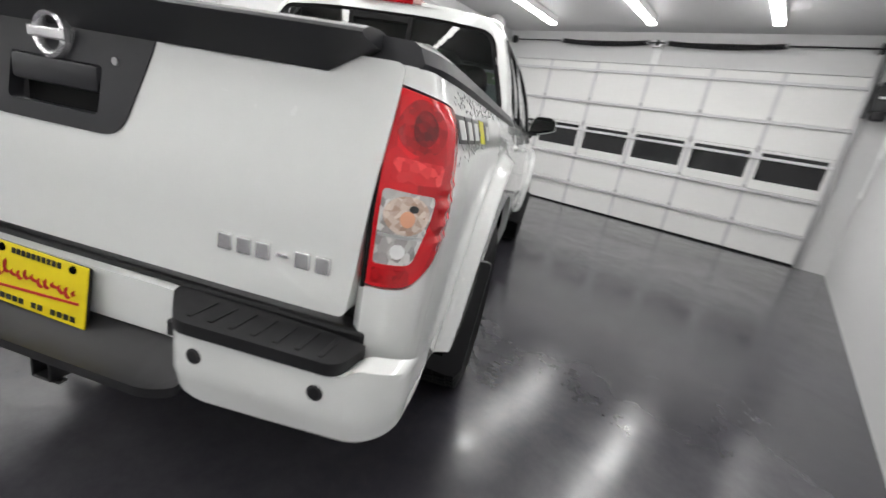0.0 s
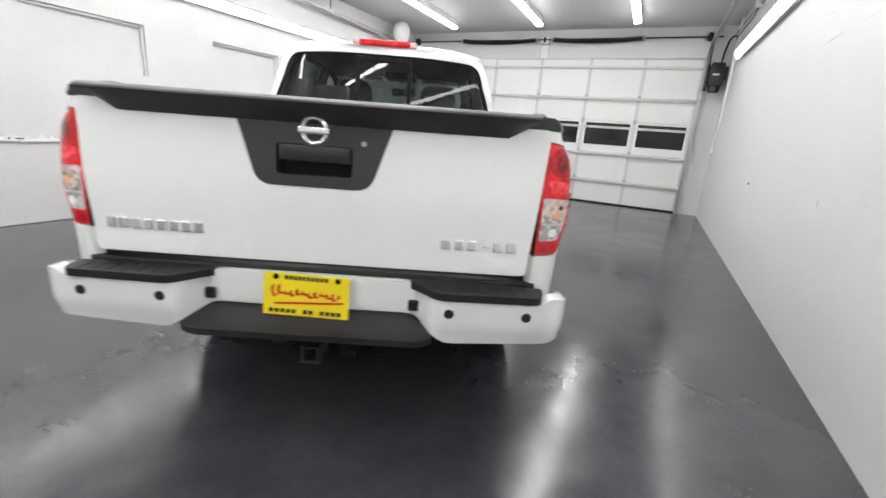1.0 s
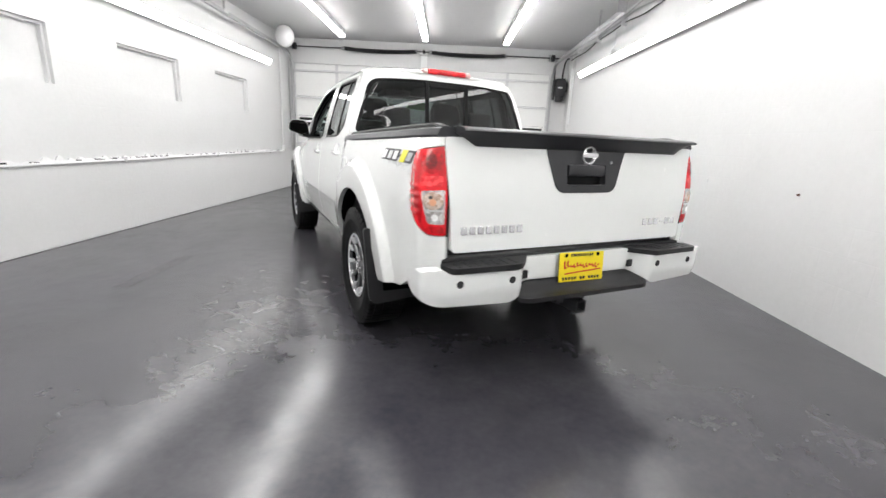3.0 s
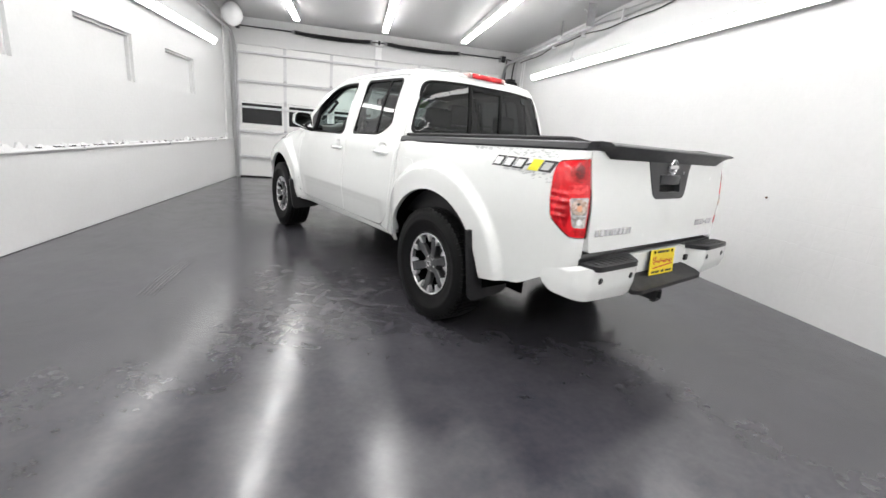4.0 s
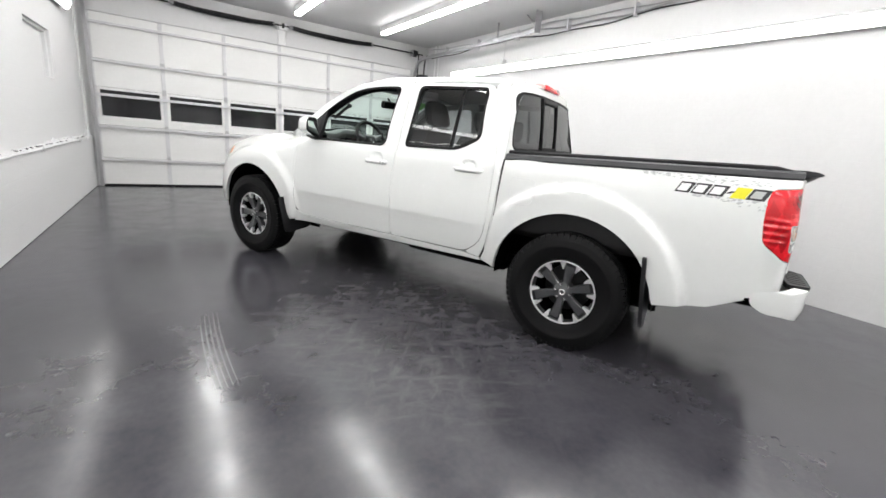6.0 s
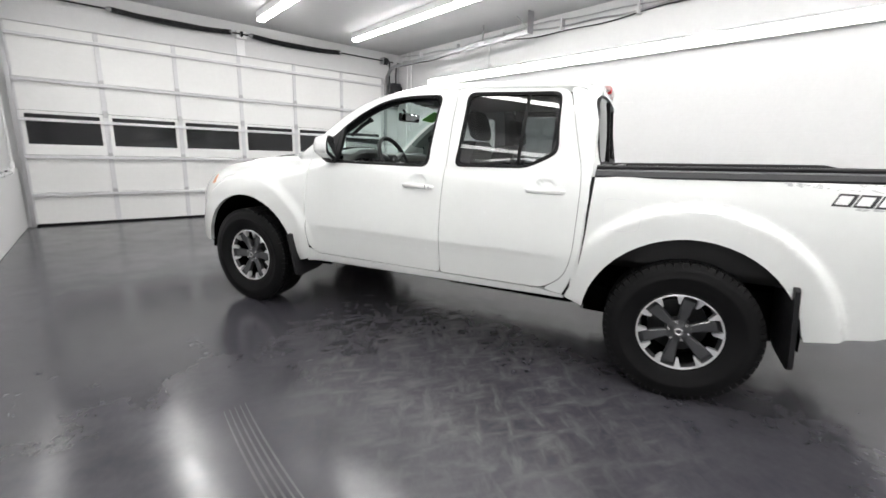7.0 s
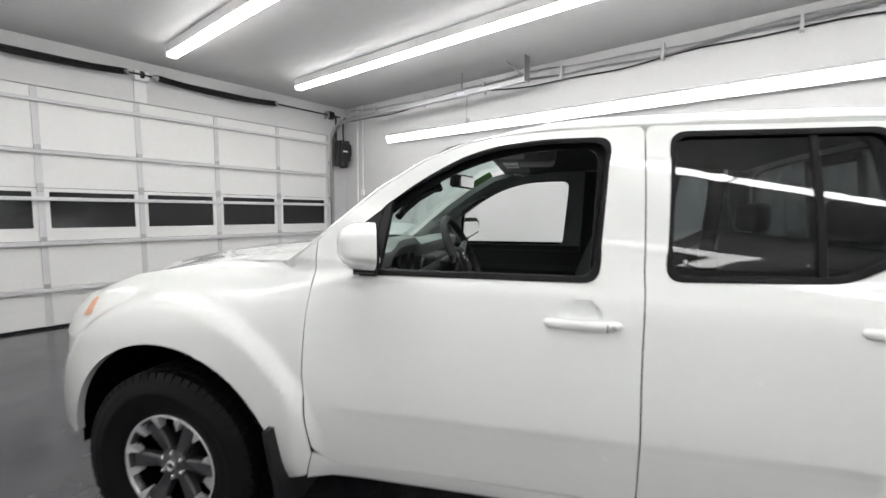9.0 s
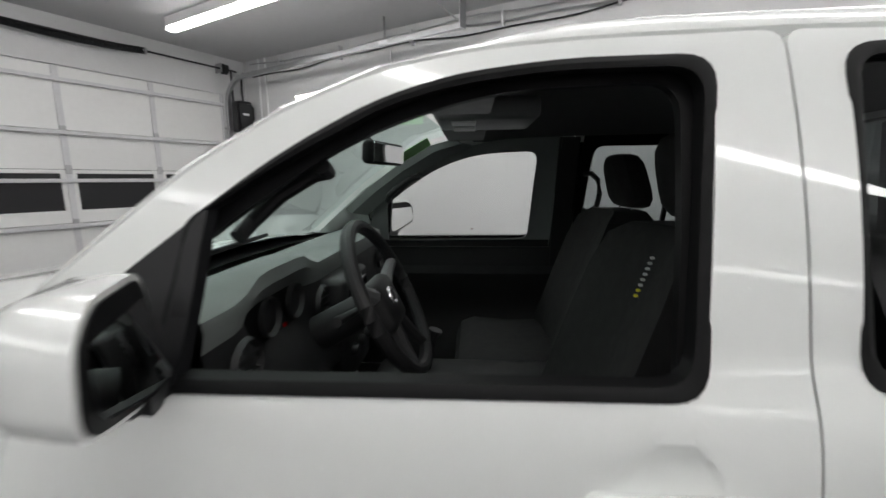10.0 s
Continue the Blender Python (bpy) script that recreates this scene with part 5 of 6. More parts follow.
part("dashboard_front", loft([r[6:] for r in rows], cap=False, closed=False), M_TRIM, dash, "black lower dashboard", smooth=True)
part("instrument_panel", sheet(rounded([(-0.52, 1.13, 0.05), (-0.22, 1.13, 0.05), (-0.21, 1.255, 0.06), (-0.53, 1.255, 0.06)]), lambda a, b: (a, 2.385 + (b - 1.13) * 0.08, b), (0, 1, 0), step=0.1, depth=0.01), M_SEAL, dash, "black instrument cluster")
for x in (-0.44, -0.30):
    part("dial", lathe([(0.0, 0.0), (0.040, 0.0), (0.046, -0.012), (0.048, 0.0)], 28, "Y"), M_TRIM, dash, smooth=True).location = (x, 2.380, 1.185)
part("warning_light", box(-0.375, -0.365, 2.372, 2.376, 1.138, 1.148), M_RED, dash, "small red warning light")
for x in (-0.60, -0.17, 0.17, 0.60):
    part("vent_frame", lathe([(0.040, 0.0), (0.050, -0.012), (0.056, 0.0)], 24, "Y"), M_TRIM, dash, smooth=True).location = (x, 2.350, 1.14)
    for k in range(3):
        part("vent_slat", box(x - 0.038, x + 0.038, 2.340, 2.355, 1.118 + 0.02 * k, 1.122 + 0.02 * k), M_TRIM, dash)
part("centre_control_panel", box(-0.14, 0.14, 2.29, 2.38, 0.86, 1.20, 0.02, 3), M_TRIM, dash, "black centre control panel", smooth=True)
part("radio_screen", box(-0.10, 0.10, 2.283, 2.292, 1.06, 1.17, 0.004, 1), M_DARKPANE, dash)
for x in (-0.08, 0.0, 0.08):
    part("control_knob", lathe([(0.0, -0.02), (0.018, -0.02), (0.022, 0.0)], 20, "Y"), M_SPOKE, dash, smooth=True).location = (x, 2.29, 0.96)
# steering wheel and column
sw = empty("steering_wheel", pose(-0.38, 2.105, 1.222, -26, 0, 0))
sw.parent = truck
tagged(sw, "black four-spoke steering wheel")
ringp = [Vector((0.185 * math.cos(2 * math.pi * k / 40), 0, 0.185 * math.sin(2 * math.pi * k / 40))) for k in range(40)]
part("wheel_rim", tube(ringp, 0.0165, 10, True), M_TRIM, sw, smooth=True)
part("airbag_pad", box(-0.075, 0.075, -0.005, 0.05, -0.075, 0.055, 0.025, 3), M_TRIM, sw, smooth=True)
for a in (20, 160, 245, 295):
    c, d = math.cos(radians(a)), math.sin(radians(a))
    part("wheel_spoke", tube([Vector((0.05 * c, 0.02, 0.05 * d)), Vector((0.12 * c, 0.012, 0.12 * d)), Vector((0.182 * c, 0.0, 0.182 * d))], [0.020, 0.016, 0.013], 8), M_SILVERTRIM if a < 200 else M_TRIM, sw, smooth=True)
part("wheel_badge", lathe([(0.014, -0.008), (0.02, -0.010), (0.024, -0.004)], 24, "Y"), M_CHROME, sw, smooth=True)
part("column", tube([Vector((0, 0.05, 0)), Vector((0, 0.20, -0.01))], [0.040, 0.045], 14), M_TRIM, sw, smooth=True)
for sx in (-1, 1):
    part("stalk", tube([Vector((sx * 0.05, 0.07, 0.01)), Vector((sx * 0.20, 0.06, 0.03))], [0.008, 0.011], 8), M_TRIM, sw, smooth=True)


# seats
def seat(width, name="front_seat"):
    ob = empty(name, pose(0, 0, 0), label="black cloth bucket seat with a headrest", group="front seats")
    w = width / 2
    secs = []
    for z, yf, yb, ww in ((0.0, 0.20, 0.02, w * 0.9), (0.06, 0.185, 0.0, w), (0.28, 0.11, -0.06, w), (0.45, 0.05, -0.11, w * 0.96), (0.54, 0.01, -0.13, w * 0.85), (0.575, -0.03, -0.12, w * 0.6)):
        ring = [(-ww, yf + 0.03), (-ww * 0.72, yf + 0.02), (0, yf - 0.015), (ww * 0.72, yf + 0.02), (ww, yf + 0.03), (ww * 1.02, (yf + yb) / 2), (ww * 0.9, yb), (0, yb - 0.02), (-ww * 0.9, yb), (-ww * 1.02, (yf + yb) / 2)]
        secs.append([Vector((a, b, z)) for a, b in ring])
    part("backrest", loft(secs), M_CLOTH, ob, smooth=True)
    secs = []
    for y, z0, z1, ww in ((0.05, -0.10, 0.02, w * 0.95), (0.12, -0.13, 0.045, w), (0.35, -0.13, 0.035, w), (0.50, -0.12, 0.05, w), (0.56, -0.10, 0.03, w * 0.95), (0.58, -0.06, -0.02, w * 0.8)):
        secs.append([Vector((a, y, z)) for a, z in ((-ww, z0), (-ww, z1), (-ww * 0.7, z1 + 0.01), (0, z1 - 0.02), (ww * 0.7, z1 + 0.01), (ww, z1), (ww, z0))])
    part("cushion", loft(secs), M_CLOTH, ob, smooth=True)
    bm = bmesh.new()
    r = bmesh.ops.create_uvsphere(bm, u_segments=20, v_segments=12, radius=1.0)
    for v in bm.verts:
        p = 4.0
        n = (abs(v.co.x) ** p + abs(v.co.y) ** p + abs(v.co.z) ** p) ** (1 / p)
        v.co = Vector((v.co.x / n * (0.150 - 0.020 * v.co.z), v.co.y / n * 0.050 + 0.032 * v.co.z, v.co.z / n * 0.102))
    part("headrest", bm, M_CLOTH, ob, smooth=True).location = (0, -0.085, 0.685)
    for sx in (-0.06, 0.06):
        part("headrest_post", tube([Vector((sx, -0.09, 0.56)), Vector((sx, -0.085, 0.66))], 0.006, 8), M_CHROME, ob)
    return ob


drv = seat(0.50)
drv.parent = truck
drv.matrix_basis = pose(-0.36, 1.49, 0.81)
pas = copy_thing(drv, pose(0.36, 1.40, 0.80))
pas.parent = truck
for k in range(8):
    z = 0.45 + 0.011 * k
    yf = 0.125 - (z - 0.28) * 0.35
    part("stitched_bar", box(-0.150, -0.144, yf + 0.022, yf + 0.030, z, z + 0.005, 0.001, 1), M_DECALYELLOW if k < 2 else M_DECALGREY, drv, "small stitched lettering bar on the backrest")
rb = empty("rear_bench", pose(0, 0.62, 0.80), label="black cloth rear bench")
rb.parent = truck
part("bench_back", box(-0.64, 0.64, 0.0, 0.14, 0.0, 0.52, 0.05, 3), M_CLOTH, rb, smooth=True)
part("bench_cushion", box(-0.64, 0.64, 0.08, 0.55, -0.14, 0.03, 0.05, 3), M_CLOTH, rb, smooth=True)
for x in (-0.38, 0.38):
    part("headrest", box(x - 0.12, x + 0.12, 0.02, 0.11, 0.53, 0.68, 0.035, 3), M_CLOTH, rb, smooth=True)
part("centre_console", box(-0.11, 0.11, 1.55, 2.24, 0.54, 0.86, 0.03, 3), M_TRIM, truck, "black centre console", smooth=True)
part("gear_lever", tube([Vector((0, 2.06, 0.86)), Vector((0, 2.04, 0.97)), Vector((0, 2.03, 1.0))], [0.012, 0.012, 0.024], 10), M_TRIM, truck, smooth=True)
# rear-view mirror, overhead console, visors, tag
rv = part("rear_view_mirror", box(-0.125, 0.125, -0.012, 0.025, -0.035, 0.035, 0.016, 3), M_SEAL, truck, "black rear-view mirror", smooth=True)
rv.matrix_basis = pose(-0.005, 2.18, 1.578, 5, 0, -13)
part("mirror_glass", box(-0.112, 0.112, -0.0145, -0.012, -0.027, 0.027, 0.001, 1), M_MIRROR, rv, "mirror glass")
part("mirror_stem", tube([Vector((0, 0.02, 0.01)), Vector((0.02, 0.10, 0.06))], 0.010, 8), M_SEAL, rv)
oc = part("overhead_console", box(-0.14, 0.14, 1.72, 2.02, 1.660, 1.725, 0.02, 3), M_CONSOLE, truck, "grey overhead console", smooth=True)
for x in (-0.07, 0.07):
    part("map_lamp", box(x - 0.035, x + 0.035, 1.90, 1.97, 1.654, 1.661, 0.002, 1), M_WHITEPAPER, oc, "clear map-reading lamp")
for x in (-0.38, 0.38):
    part("sun_visor", box(x - 0.19, x + 0.19, 1.86, 2.02, 1.665, 1.685, 0.008, 2), M_CONSOLE, truck, "grey sun visor", smooth=True)
tag = part("windscreen_tag", sheet(rounded([(-0.10, -0.045, 0.02), (0.09, -0.055, 0.02), (0.09, 0.05, 0.02), (-0.10, 0.06, 0.02)]), lambda a, b: (a, 0.0, b), (0, 1, 0), step=0.1, depth=0.001), M_GREENTAG, truck, "green paper tag behind the windscreen")
tag.matrix_basis = pose(0.40, 2.150, 1.610, 60, 0, 0) @ Matrix.Diagonal((1.35, 1.0, 1.4, 1.0))
part("driver_seat_belt", tube([Vector((-0.655, 1.47, 1.58)), Vector((-0.66, 1.46, 1.2)), Vector((-0.67, 1.45, 0.7))], 0.012, 6), M_SEAL, truck, "black seat belt")
# wiper arm at the cowl
part("wiper_arm", tube([Vector((-0.55, 2.66, 1.272)), Vector((-0.30, 2.63, 1.30)), Vector((0.02, 2.60, 1.318))], [0.012, 0.009, 0.006], 8), M_SEAL, truck, "black wiper arm", smooth=True)
part("cowl_panel", loft([[Vector((x, y, z)) for y, z in ((2.60 + 0.10 * (1 - (x / 0.72) ** 2), 1.235), (2.70 + 0.12 * (1 - (x / 0.72) ** 2), 1.245), (2.75 + 0.12 * (1 - (x / 0.72) ** 2), 1.20))] for x in [-0.72 + 0.12 * k for k in range(13)]], cap=False, closed=False), M_SEAL, truck, "black cowl panel", smooth=True)


# ---- garage fittings ----
# torsion bar and springs over the door
tb = empty("torsion_bar", pose(0, 0, 0), label="black torsion springs on a steel bar above the garage door", category="door hardware")
SY, SZ = 7.19, 3.135
part("bar", tube([Vector((DL + 0.1, SY, SZ)), Vector((2.25, SY, SZ))], 0.0127, 10), M_SPRING, tb)
for x0, x1 in ((-2.65, -1.02), (-0.69, 0.98)):
    bm = bmesh.new()
    coils = []
    for k in range(13 * 80 + 1):
        a = k / 13 * 2 * math.pi
        t = k / (13 * 80)
        coils.append(Vector((x0 + (x1 - x0) * t, SY + 0.034 * math.cos(a), SZ - 0.16 * t * (1 - t) + 0.034 * math.sin(a))))
    part("spring", add_tube(bm, coils, 0.009, 5), M_SPRING, tb, "coiled black torsion spring", smooth=True)
    part("spring_core", tube([Vector((x0 + (x1 - x0) * t / 8, SY, SZ - 0.16 * t / 8 * (1 - t / 8))) for t in range(9)], 0.029, 12), M_SPRING, tb)
    for x in (x0, x1):
        part("spring_cone", lathe([(0.014, -0.05), (0.03, -0.03), (0.042, 0.0), (0.042, 0.02), (0.014, 0.02)], 20, "X"), M_GALV, tb, smooth=True).location = (x, SY, SZ)
part("centre_bracket", box(-0.93, -0.77, SY - 0.005, YD - 0.001, SZ - 0.07, SZ + 0.05, 0.006, 1), M_WHITEPAPER, tb, "white painted bearing bracket")
part("bearing", lathe([(0.014, -0.02), (0.045, -0.02), (0.045, 0.02), (0.014, 0.02)], 20, "X"), M_SPRING, tb).location = (-0.85, SY, SZ)
for x in (DL + 0.08, 2.06):
    part("cable_drum", lathe([(0.014, -0.04), (0.06, -0.04), (0.075, -0.03), (0.068, 0.0), (0.072, 0.03), (0.014, 0.04)], 24, "X"), M_SPRING, tb, smooth=True).location = (x, SY, SZ)
    part("end_bracket", box(x - 0.075, x - 0.068, SY - 0.05, YD - 0.001, SZ - 0.06, SZ + 0.07, 0.002, 1), M_GALV, tb)
part("header_post", box(-0.92, -0.78, YD - 0.02, YD - 0.001, DH, SZ - 0.07, 0.003, 1), M_WHITEPAPER, tb, "white painted backing board")
# tracks each side
for x, sgn in ((DL - 0.01, -1), (DR + 0.02, 1)):
    tr_ = empty("door_track", pose(0, 0, 0), label="galvanised steel overhead door track", category="door hardware", group="door tracks")
    pts = [(YD - 0.07, 0.02), (YD - 0.07, 1.0), (YD - 0.07, 2.0), (YD - 0.07, 2.62)]
    pts += [(YD - 0.07 - 0.38 * (1 - math.cos(radians(a))), 2.62 + 0.38 * math.sin(radians(a))) for a in range(15, 91, 15)]
    pts += [(5.5, 3.02), (3.26, 3.06)]
    bm = bmesh.new()
    sect = ((-0.025, -0.028), (0.025, -0.028), (0.025, -0.024), (-0.021, -0.024), (-0.021, 0.024), (0.025, 0.024), (0.025, 0.028), (-0.025, 0.028))
    rings = []
    for i, (y, z) in enumerate(pts):
        ya, za = pts[max(i - 1, 0)]
        yb, zb = pts[min(i + 1, len(pts) - 1)]
        d = Vector((0, yb - ya, zb - za)).normalized()
        nrm = Vector((0, -d.z, d.y))
        rings.append([bm.verts.new(Vector((x, y, z)) + Vector((-sgn * a, 0, 0)) * -1 + nrm * b) for a, b in sect])
    for A, B in zip(rings, rings[1:]):
        for i in range(8):
            bm.faces.new((A[i], A[(i + 1) % 8], B[(i + 1) % 8], B[i]))
    part("rail", bm, M_GALV, tr_)
    for z in (0.35, 1.0, 1.65, 2.3):
        part("track_bracket", box(x - 0.03, x + 0.03, YD - 0.055, YD - 0.001, z - 0.02, z + 0.02, 0.002, 1), M_GALV, tr_)
    bm = box(x - 0.045 - 0.06 * (sgn > 0), x + 0.02, 3.235, 3.245, 3.02, ZC - 0.001)
    part("hanger", bm, M_GALV, tr_, "steel ceiling hanger")
    part("hanger_brace", tube([Vector((x, 3.25, 3.06)), Vector((x, 3.55, ZC - 0.002))], 0.010, 6), M_GALV, tr_)
    part("mid_hanger", box(x - 0.015, x + 0.015, 4.26, 4.27, 3.04, ZC - 0.001), M_GALV, tr_)
    bm = box(x - 0.035, x + 0.035, 4.20, 4.33, 3.03, 3.075, 0.004, 1)
    part("track_clamp", bm, M_STRUT, tr_)
# side-mounted opener
op = empty("door_opener", pose(2.26, 7.10, 2.45) @ Matrix.Diagonal((1.3, 1.0, 1.25, 1.0)), label="grey side-mounted garage door opener with a black motor", category="door opener")
part("gearbox", box(-0.085, 0.085, -0.07, 0.10, -0.10, 0.17, 0.015, 2), M_SPOKE, op, "grey metal gearbox", smooth=True)
part("top_cover", box(-0.075, 0.075, -0.06, 0.09, 0.17, 0.20, 0.008, 1), M_GREYPLASTIC, op)
part("label", box(-0.05, 0.03, -0.0725, -0.0705, 0.03, 0.055, 0.0005, 1), M_WHITEPAPER, op, "small white rating label")
part("motor", tube([Vector((0, 0.01, -0.10)), Vector((0, 0.01, -0.17)), Vector((0, 0.01, -0.19))], [0.07, 0.07, 0.055], 20), M_SPRING, op, "black motor end", smooth=True)
part("chain_guard", box(-0.125, -0.088, -0.04, 0.06, -0.17, 0.18, 0.012, 2), M_SPRING, op)
part("side_cover", box(0.088, 0.12, -0.04, 0.06, -0.02, 0.15, 0.01, 2), M_SPRING, op)
part("mount", box(-0.05, 0.05, 0.10, YD - 7.10 - 0.001, -0.05, 0.12, 0.004, 1), M_GALV, op)
part("drive_chain", box(-0.115, -0.100, 0.02, 0.05, 0.18, (SZ - 2.45) / 1.25, 0.002, 1), M_SPRING, op, "black drive chain")
part("flex_cord", tube([Vector((0.03, 0.05, 0.20)), Vector((0.04, 0.08, 0.34)), Vector((0.07, 0.12, 0.50)), Vector((0.11, 0.15, 0.56)), Vector((0.145, 0.16, 0.56))], 0.012, 8), M_SPRING, op, smooth=True)
# surface conduits with boxes on the right wall near the door
for y, z0, z1 in ((6.78, 1.80, 2.95), (6.93, 1.27, 2.95)):
    c = empty("wall_conduit", pose(XR, y, 0), label="white painted surface conduit ending in a small box", category="conduit", group="wall conduits")
    part("pipe", tube([Vector((-0.014, 0, z0)), Vector((-0.014, 0, z1)), Vector((-0.014, 0, ZC - 0.002))], 0.013, 8), M_WHITEPAPER, c, smooth=True)
    part("box", box(-0.045, -0.001, -0.035, 0.035, z0 - 0.09, z0 + 0.01, 0.006, 2), M_WHITEPAPER, c)
# cable run with hangers along the top of the right wall
rng = random.Random(3)
cab = empty("cable_run", pose(0, 0, 0), label="grey cables sagging along the top of the wall", category="cable")
for j in range(3):
    pts = []
    for k in range(61):
        y = 7.05 - 10.5 * k / 60
        pts.append(Vector((XR - 0.03 - 0.02 * j, y, 3.10 + 0.055 * j + 0.03 * math.sin(y * 1.7 + j) + 0.012 * math.sin(y * 5 + 2 * j))))
    part("cable", tube(pts, 0.009 + 0.003 * (j == 1), 6), M_SPRING if j == 0 else M_GALV, cab, smooth=True)
for k in range(9):
    y = 6.4 - 1.15 * k
    part("cable_strap", box(XR - 0.09, XR - 0.001, y - 0.015, y + 0.015, 3.08, 3.25, 0.004, 1), M_STRUT, cab)
bx = empty("junction_box", pose(2.40, 4.43, 2.77), label="small white junction box above the wall lamps", category="junction box")
part("body", box(-0.03, 0.058, -0.04, 0.04, -0.05, 0.03, 0.006, 2), M_STRUT, bx)
part("feed", tube([Vector((0.02, 0, 0.03)), Vector((0.03, 0, 0.34))], 0.009, 8), M_STRUT, bx)
# left wall: proud footing with a rough ledge, pipe, downpipe at the corner
footing = tagged(part("wall_footing", box(XL - 0.002, XL + 0.035, YB, YD, 0.001, 0.850, 0.006, 1), M_WALL), "white painted concrete footing wall", "wall", kind="structure")
bm = bmesh.new()
rng = random.Random(8)
y = YB + 0.1
while y < YD - 0.3:
    w = 0.03 + 0.10 * rng.random()
    h = 0.010 + 0.042 * rng.random() ** 2
    pts = []
    for yy, hh in ((y, 0.2), (y + w * 0.3, 0.9 + 0.3 * rng.random()), (y + w * 0.7, 0.8 + 0.4 * rng.random()), (y + w, 0.15)):
        pts.append([Vector((XL + 0.0, yy, 0.849)), Vector((XL + 0.0, yy, 0.851 + h * hh)), Vector((XL + 0.018, yy, 0.851 + h * hh * 0.85)), Vector((XL + 0.03 + 0.008 * rng.random(), yy, 0.849))])
    rings = [[bm.verts.new(p) for p in q] for q in pts]
    for A, B in zip(rings, rings[1:]):
        for i in range(3):
            bm.faces.new((A[i], A[i + 1], B[i + 1], B[i]))
    y += w * (0.7 + 0.9 * rng.random())
tagged(part("ledge_mortar", bm, M_WALL, smooth=True), "rough white lumps of mortar along the ledge", "mortar", kind="stuff")
bm = bmesh.new()
for k in range(90):
    y = -3.5 + 10.4 * rng.random()
    w = 0.015 + 0.06 * rng.random() ** 2
    add_box(bm, XL + 0.012, XL + 0.0375, y, y + w, 0.848, 0.8535 + 0.010 * rng.random(), 0.002, 1)
tagged(part("ledge_chips", bm, M_SPOKE), "dark chips where paint has flaked off the ledge", "chips", kind="stuff")
lp = empty("wall_pipe", pose(0, 0, 0), label="white painted pipe along the ledge and up the corner", category="pipe")
pp = [Vector((XL + 0.048, YB + 0.2, 0.832)), Vector((XL + 0.048, 2.0, 0.830)), Vector((XL + 0.050, 6.55, 0.832)), Vector((XL + 0.055, 6.66, 0.845)), Vector((XL + 0.055, 6.70, 0.90)), Vector((XL + 0.055, 6.70, 1.8)), Vector((XL + 0.055, 6.70, ZC - 0.002))]
part("pipe", tube(pp, 0.015, 12), M_WALL, lp, smooth=True)
for y in (-4.0, -2.0, 0.0, 2.0, 4.0, 6.0):
    part("pipe_clip", box(XL + 0.034, XL + 0.078, y - 0.012, y + 0.012, 0.808, 0.848, 0.004, 1), M_WALL, lp)
part("elbow", tube([Vector((XL + 0.050, 6.52, 0.832)), Vector((XL + 0.053, 6.63, 0.838)), Vector((XL + 0.055, 6.69, 0.87)), Vector((XL + 0.055, 6.70, 0.96))], 0.027, 12), M_WHITEPAPER, lp, smooth=True)
dp = tagged(part("corner_downpipe", tube([Vector((XL + 0.06, 7.12, 0.12)), Vector((XL + 0.06, 7.12, ZC - 0.002))], 0.025, 12), M_STRUT, smooth=True), "grey painted vertical pipe in the corner", "pipe")
for ob in scene.objects:
    if ob.name in ("wall_footing", "ledge_mortar", "ledge_chips", "wall_pipe"):
        ob.matrix_world = LEFT
# balloon against the ceiling
prof = []
for k in range(25):
    a = math.pi * k / 24
    r = 0.185 * math.sin(a) * (1.0 if a < 1.7 else 1 - 0.10 * ((a - 1.7) / 1.44) ** 2)
    prof.append((max(r, 0.0005), 0.205 * math.cos(a)))
prof += [(0.006, -0.207), (0.014, -0.226)]
bal = tagged(part("balloon", lathe(prof, 40, "Z"), plain("white_balloon_rubber", (0.75, 0.75, 0.75), 0.25, vary=0.01), smooth=True), "white balloon floating against the ceiling", "balloon")
bal.location = (-3.61, 6.19, ZC - 0.205)
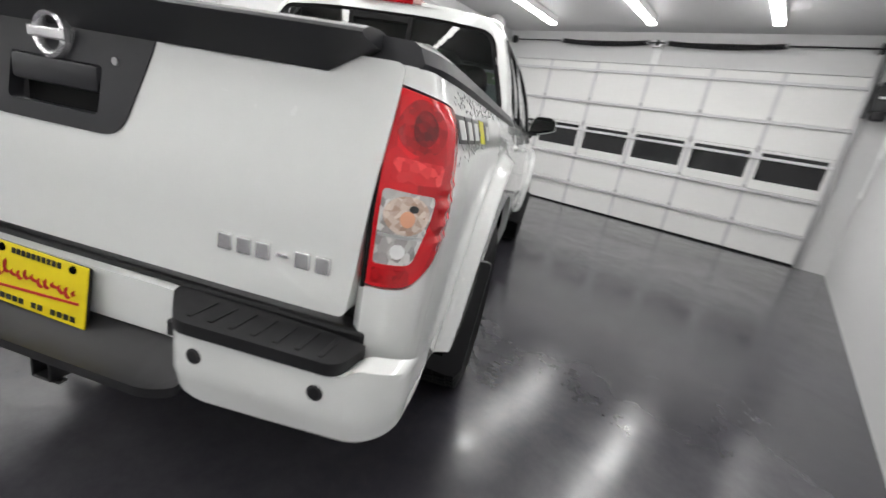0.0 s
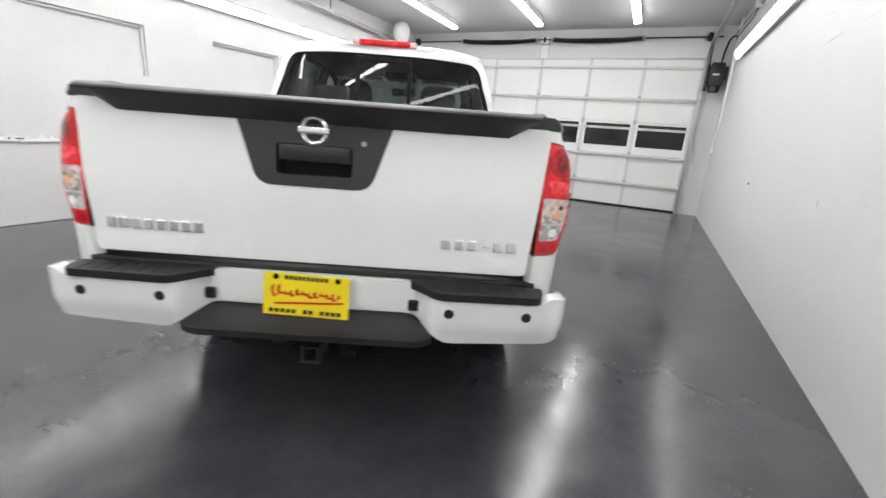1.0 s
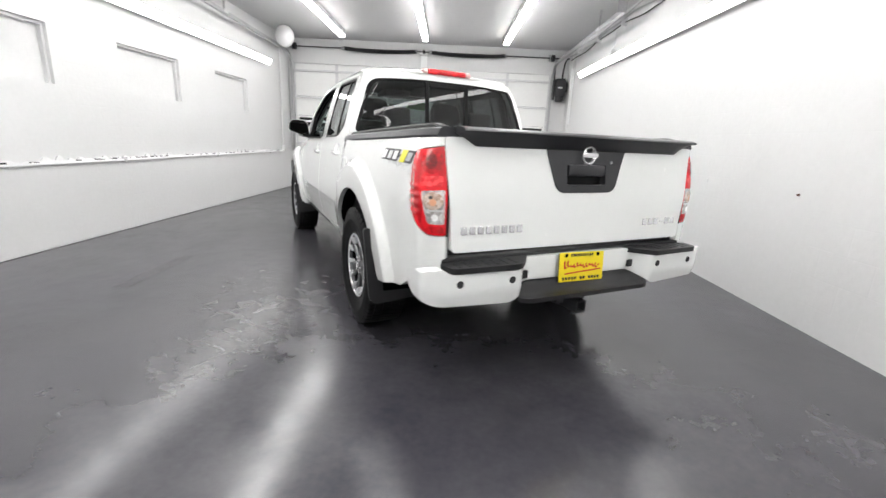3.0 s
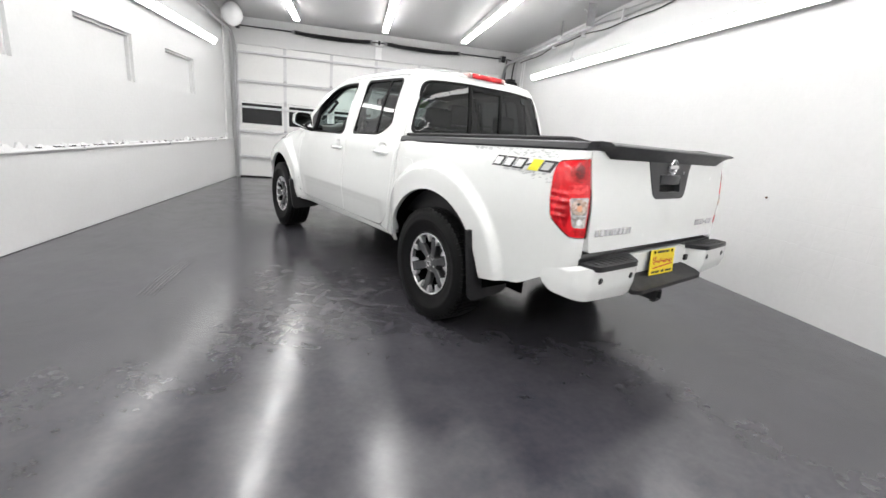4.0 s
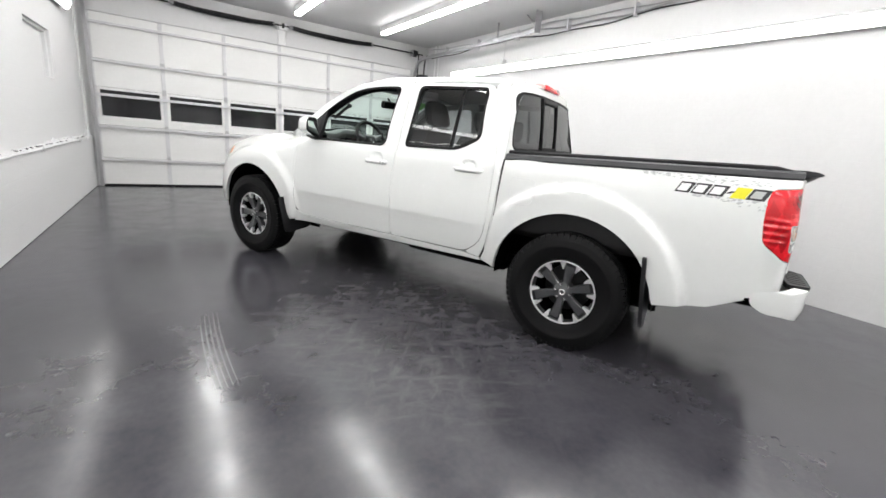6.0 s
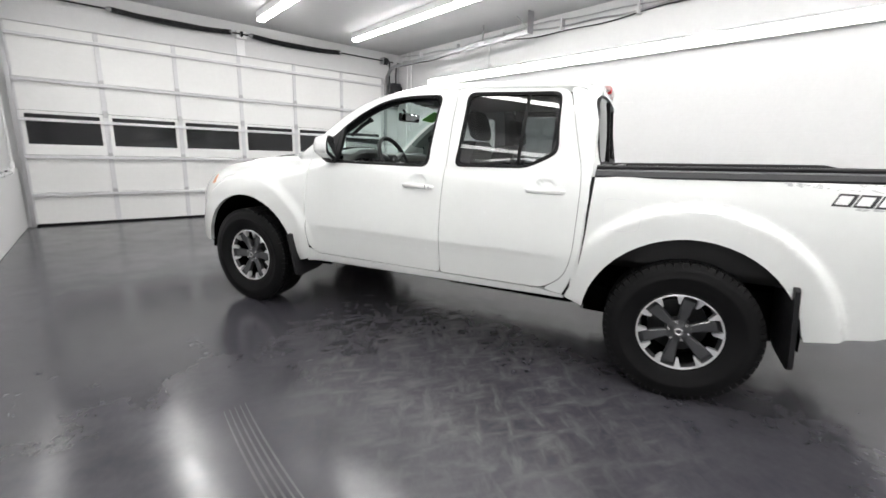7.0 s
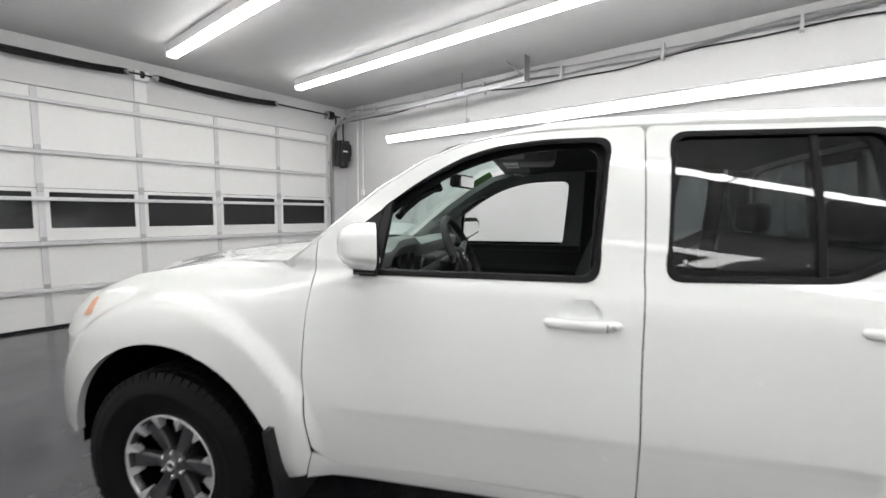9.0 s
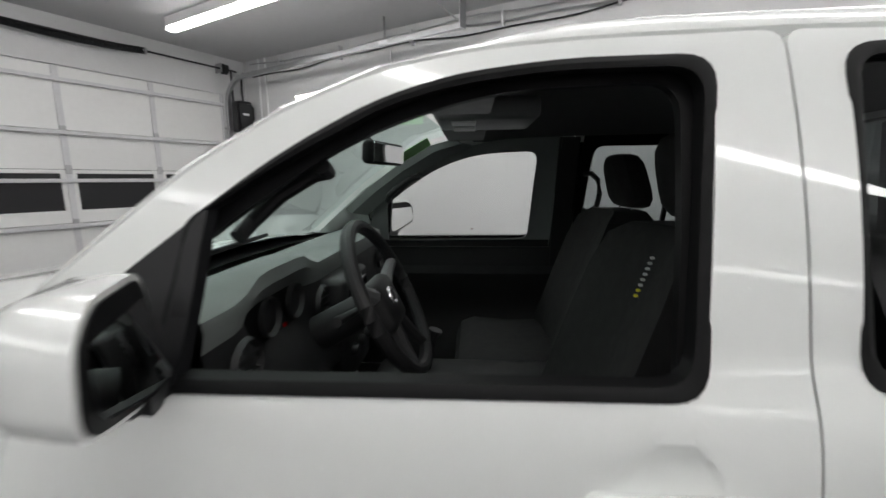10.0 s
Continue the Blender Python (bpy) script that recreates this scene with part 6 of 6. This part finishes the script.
# bolt stubs, scars and old fixings on the right wall
for y, z, r in ((0.10, 0.965, 0.020), (3.33, 0.925, 0.018)):
    st = empty("wall_fixing", pose(XR, y, z), label="rusty bolt in a patch of filler on the wall", category="fixing", group="wall fixings")
    part("filler_patch", lathe([(0.0, -0.003), (r * 1.2, -0.002), (r * 1.5, 0.0)], 20, "X"), M_WALL, st, smooth=True)
    part("bolt", lathe([(0.0, -0.016), (0.009, -0.016), (0.011, 0.0)], 10, "X"), plain("rusty_steel", (0.10, 0.05, 0.035), 0.7), st)
for y, z, ly, lz in ((1.28, 0.965, 0.010, 0.022), (3.06, 0.93, 0.012, 0.026), (4.62, 0.916, 0.012, 0.02), (5.9, 1.16, 0.02, 0.012), (5.75, 0.98, 0.035, 0.008), (4.70, 2.0, 0.13, 0.012)):
    tagged(part("wall_chip", box(XR - 0.003, XR + 0.001, y - ly, y + ly, z - lz, z + lz, 0.001, 1), M_STRUT), "small grey chip in the wall paint", "chip", group="wall chips")

# raised traces of block joints under the paint
bm = bmesh.new()
rng = random.Random(21)
for k in range(70):
    y, z = -4.0 + 10.0 * rng.random(), 0.203 * rng.randrange(1, 14)
    w = 0.06 + 0.30 * rng.random() ** 2
    d = 0.0015 + 0.0025 * rng.random()
    add_box(bm, XR - d, XR + 0.001, y, y + w, z - 0.003, z + 0.002 + 0.004 * rng.random(), 0.001, 1)
tagged(part("joint_ridges", bm, M_WALL), "thin raised mortar traces under the wall paint", "mortar", kind="stuff")

# faint tyre marks on the floor
bm = bmesh.new()
for k in range(5):
    o = (k - 2) * 0.026
    rows = []
    for i in range(13):
        t = i / 12
        x, y = -2.74 + o - 0.05 * t + 0.06 * t * t, 0.92 - 0.95 * t + o * 0.2
        w = 0.005 * math.sin(math.pi * min(max(t, 0.04), 0.96)) ** 0.5
        rows.append((bm.verts.new((x - w, y, 0.0012)), bm.verts.new((x + w, y, 0.0012))))
    for p, q in zip(rows, rows[1:]):
        bm.faces.new((p[0], p[1], q[1], q[0]))
tagged(part("tyre_marks", bm, plain("pale_tyre_mark", (0.088, 0.084, 0.090), 0.3, scale=30, vary=0.35)), "faint pale tyre marks on the epoxy floor", "marks", kind="stuff")
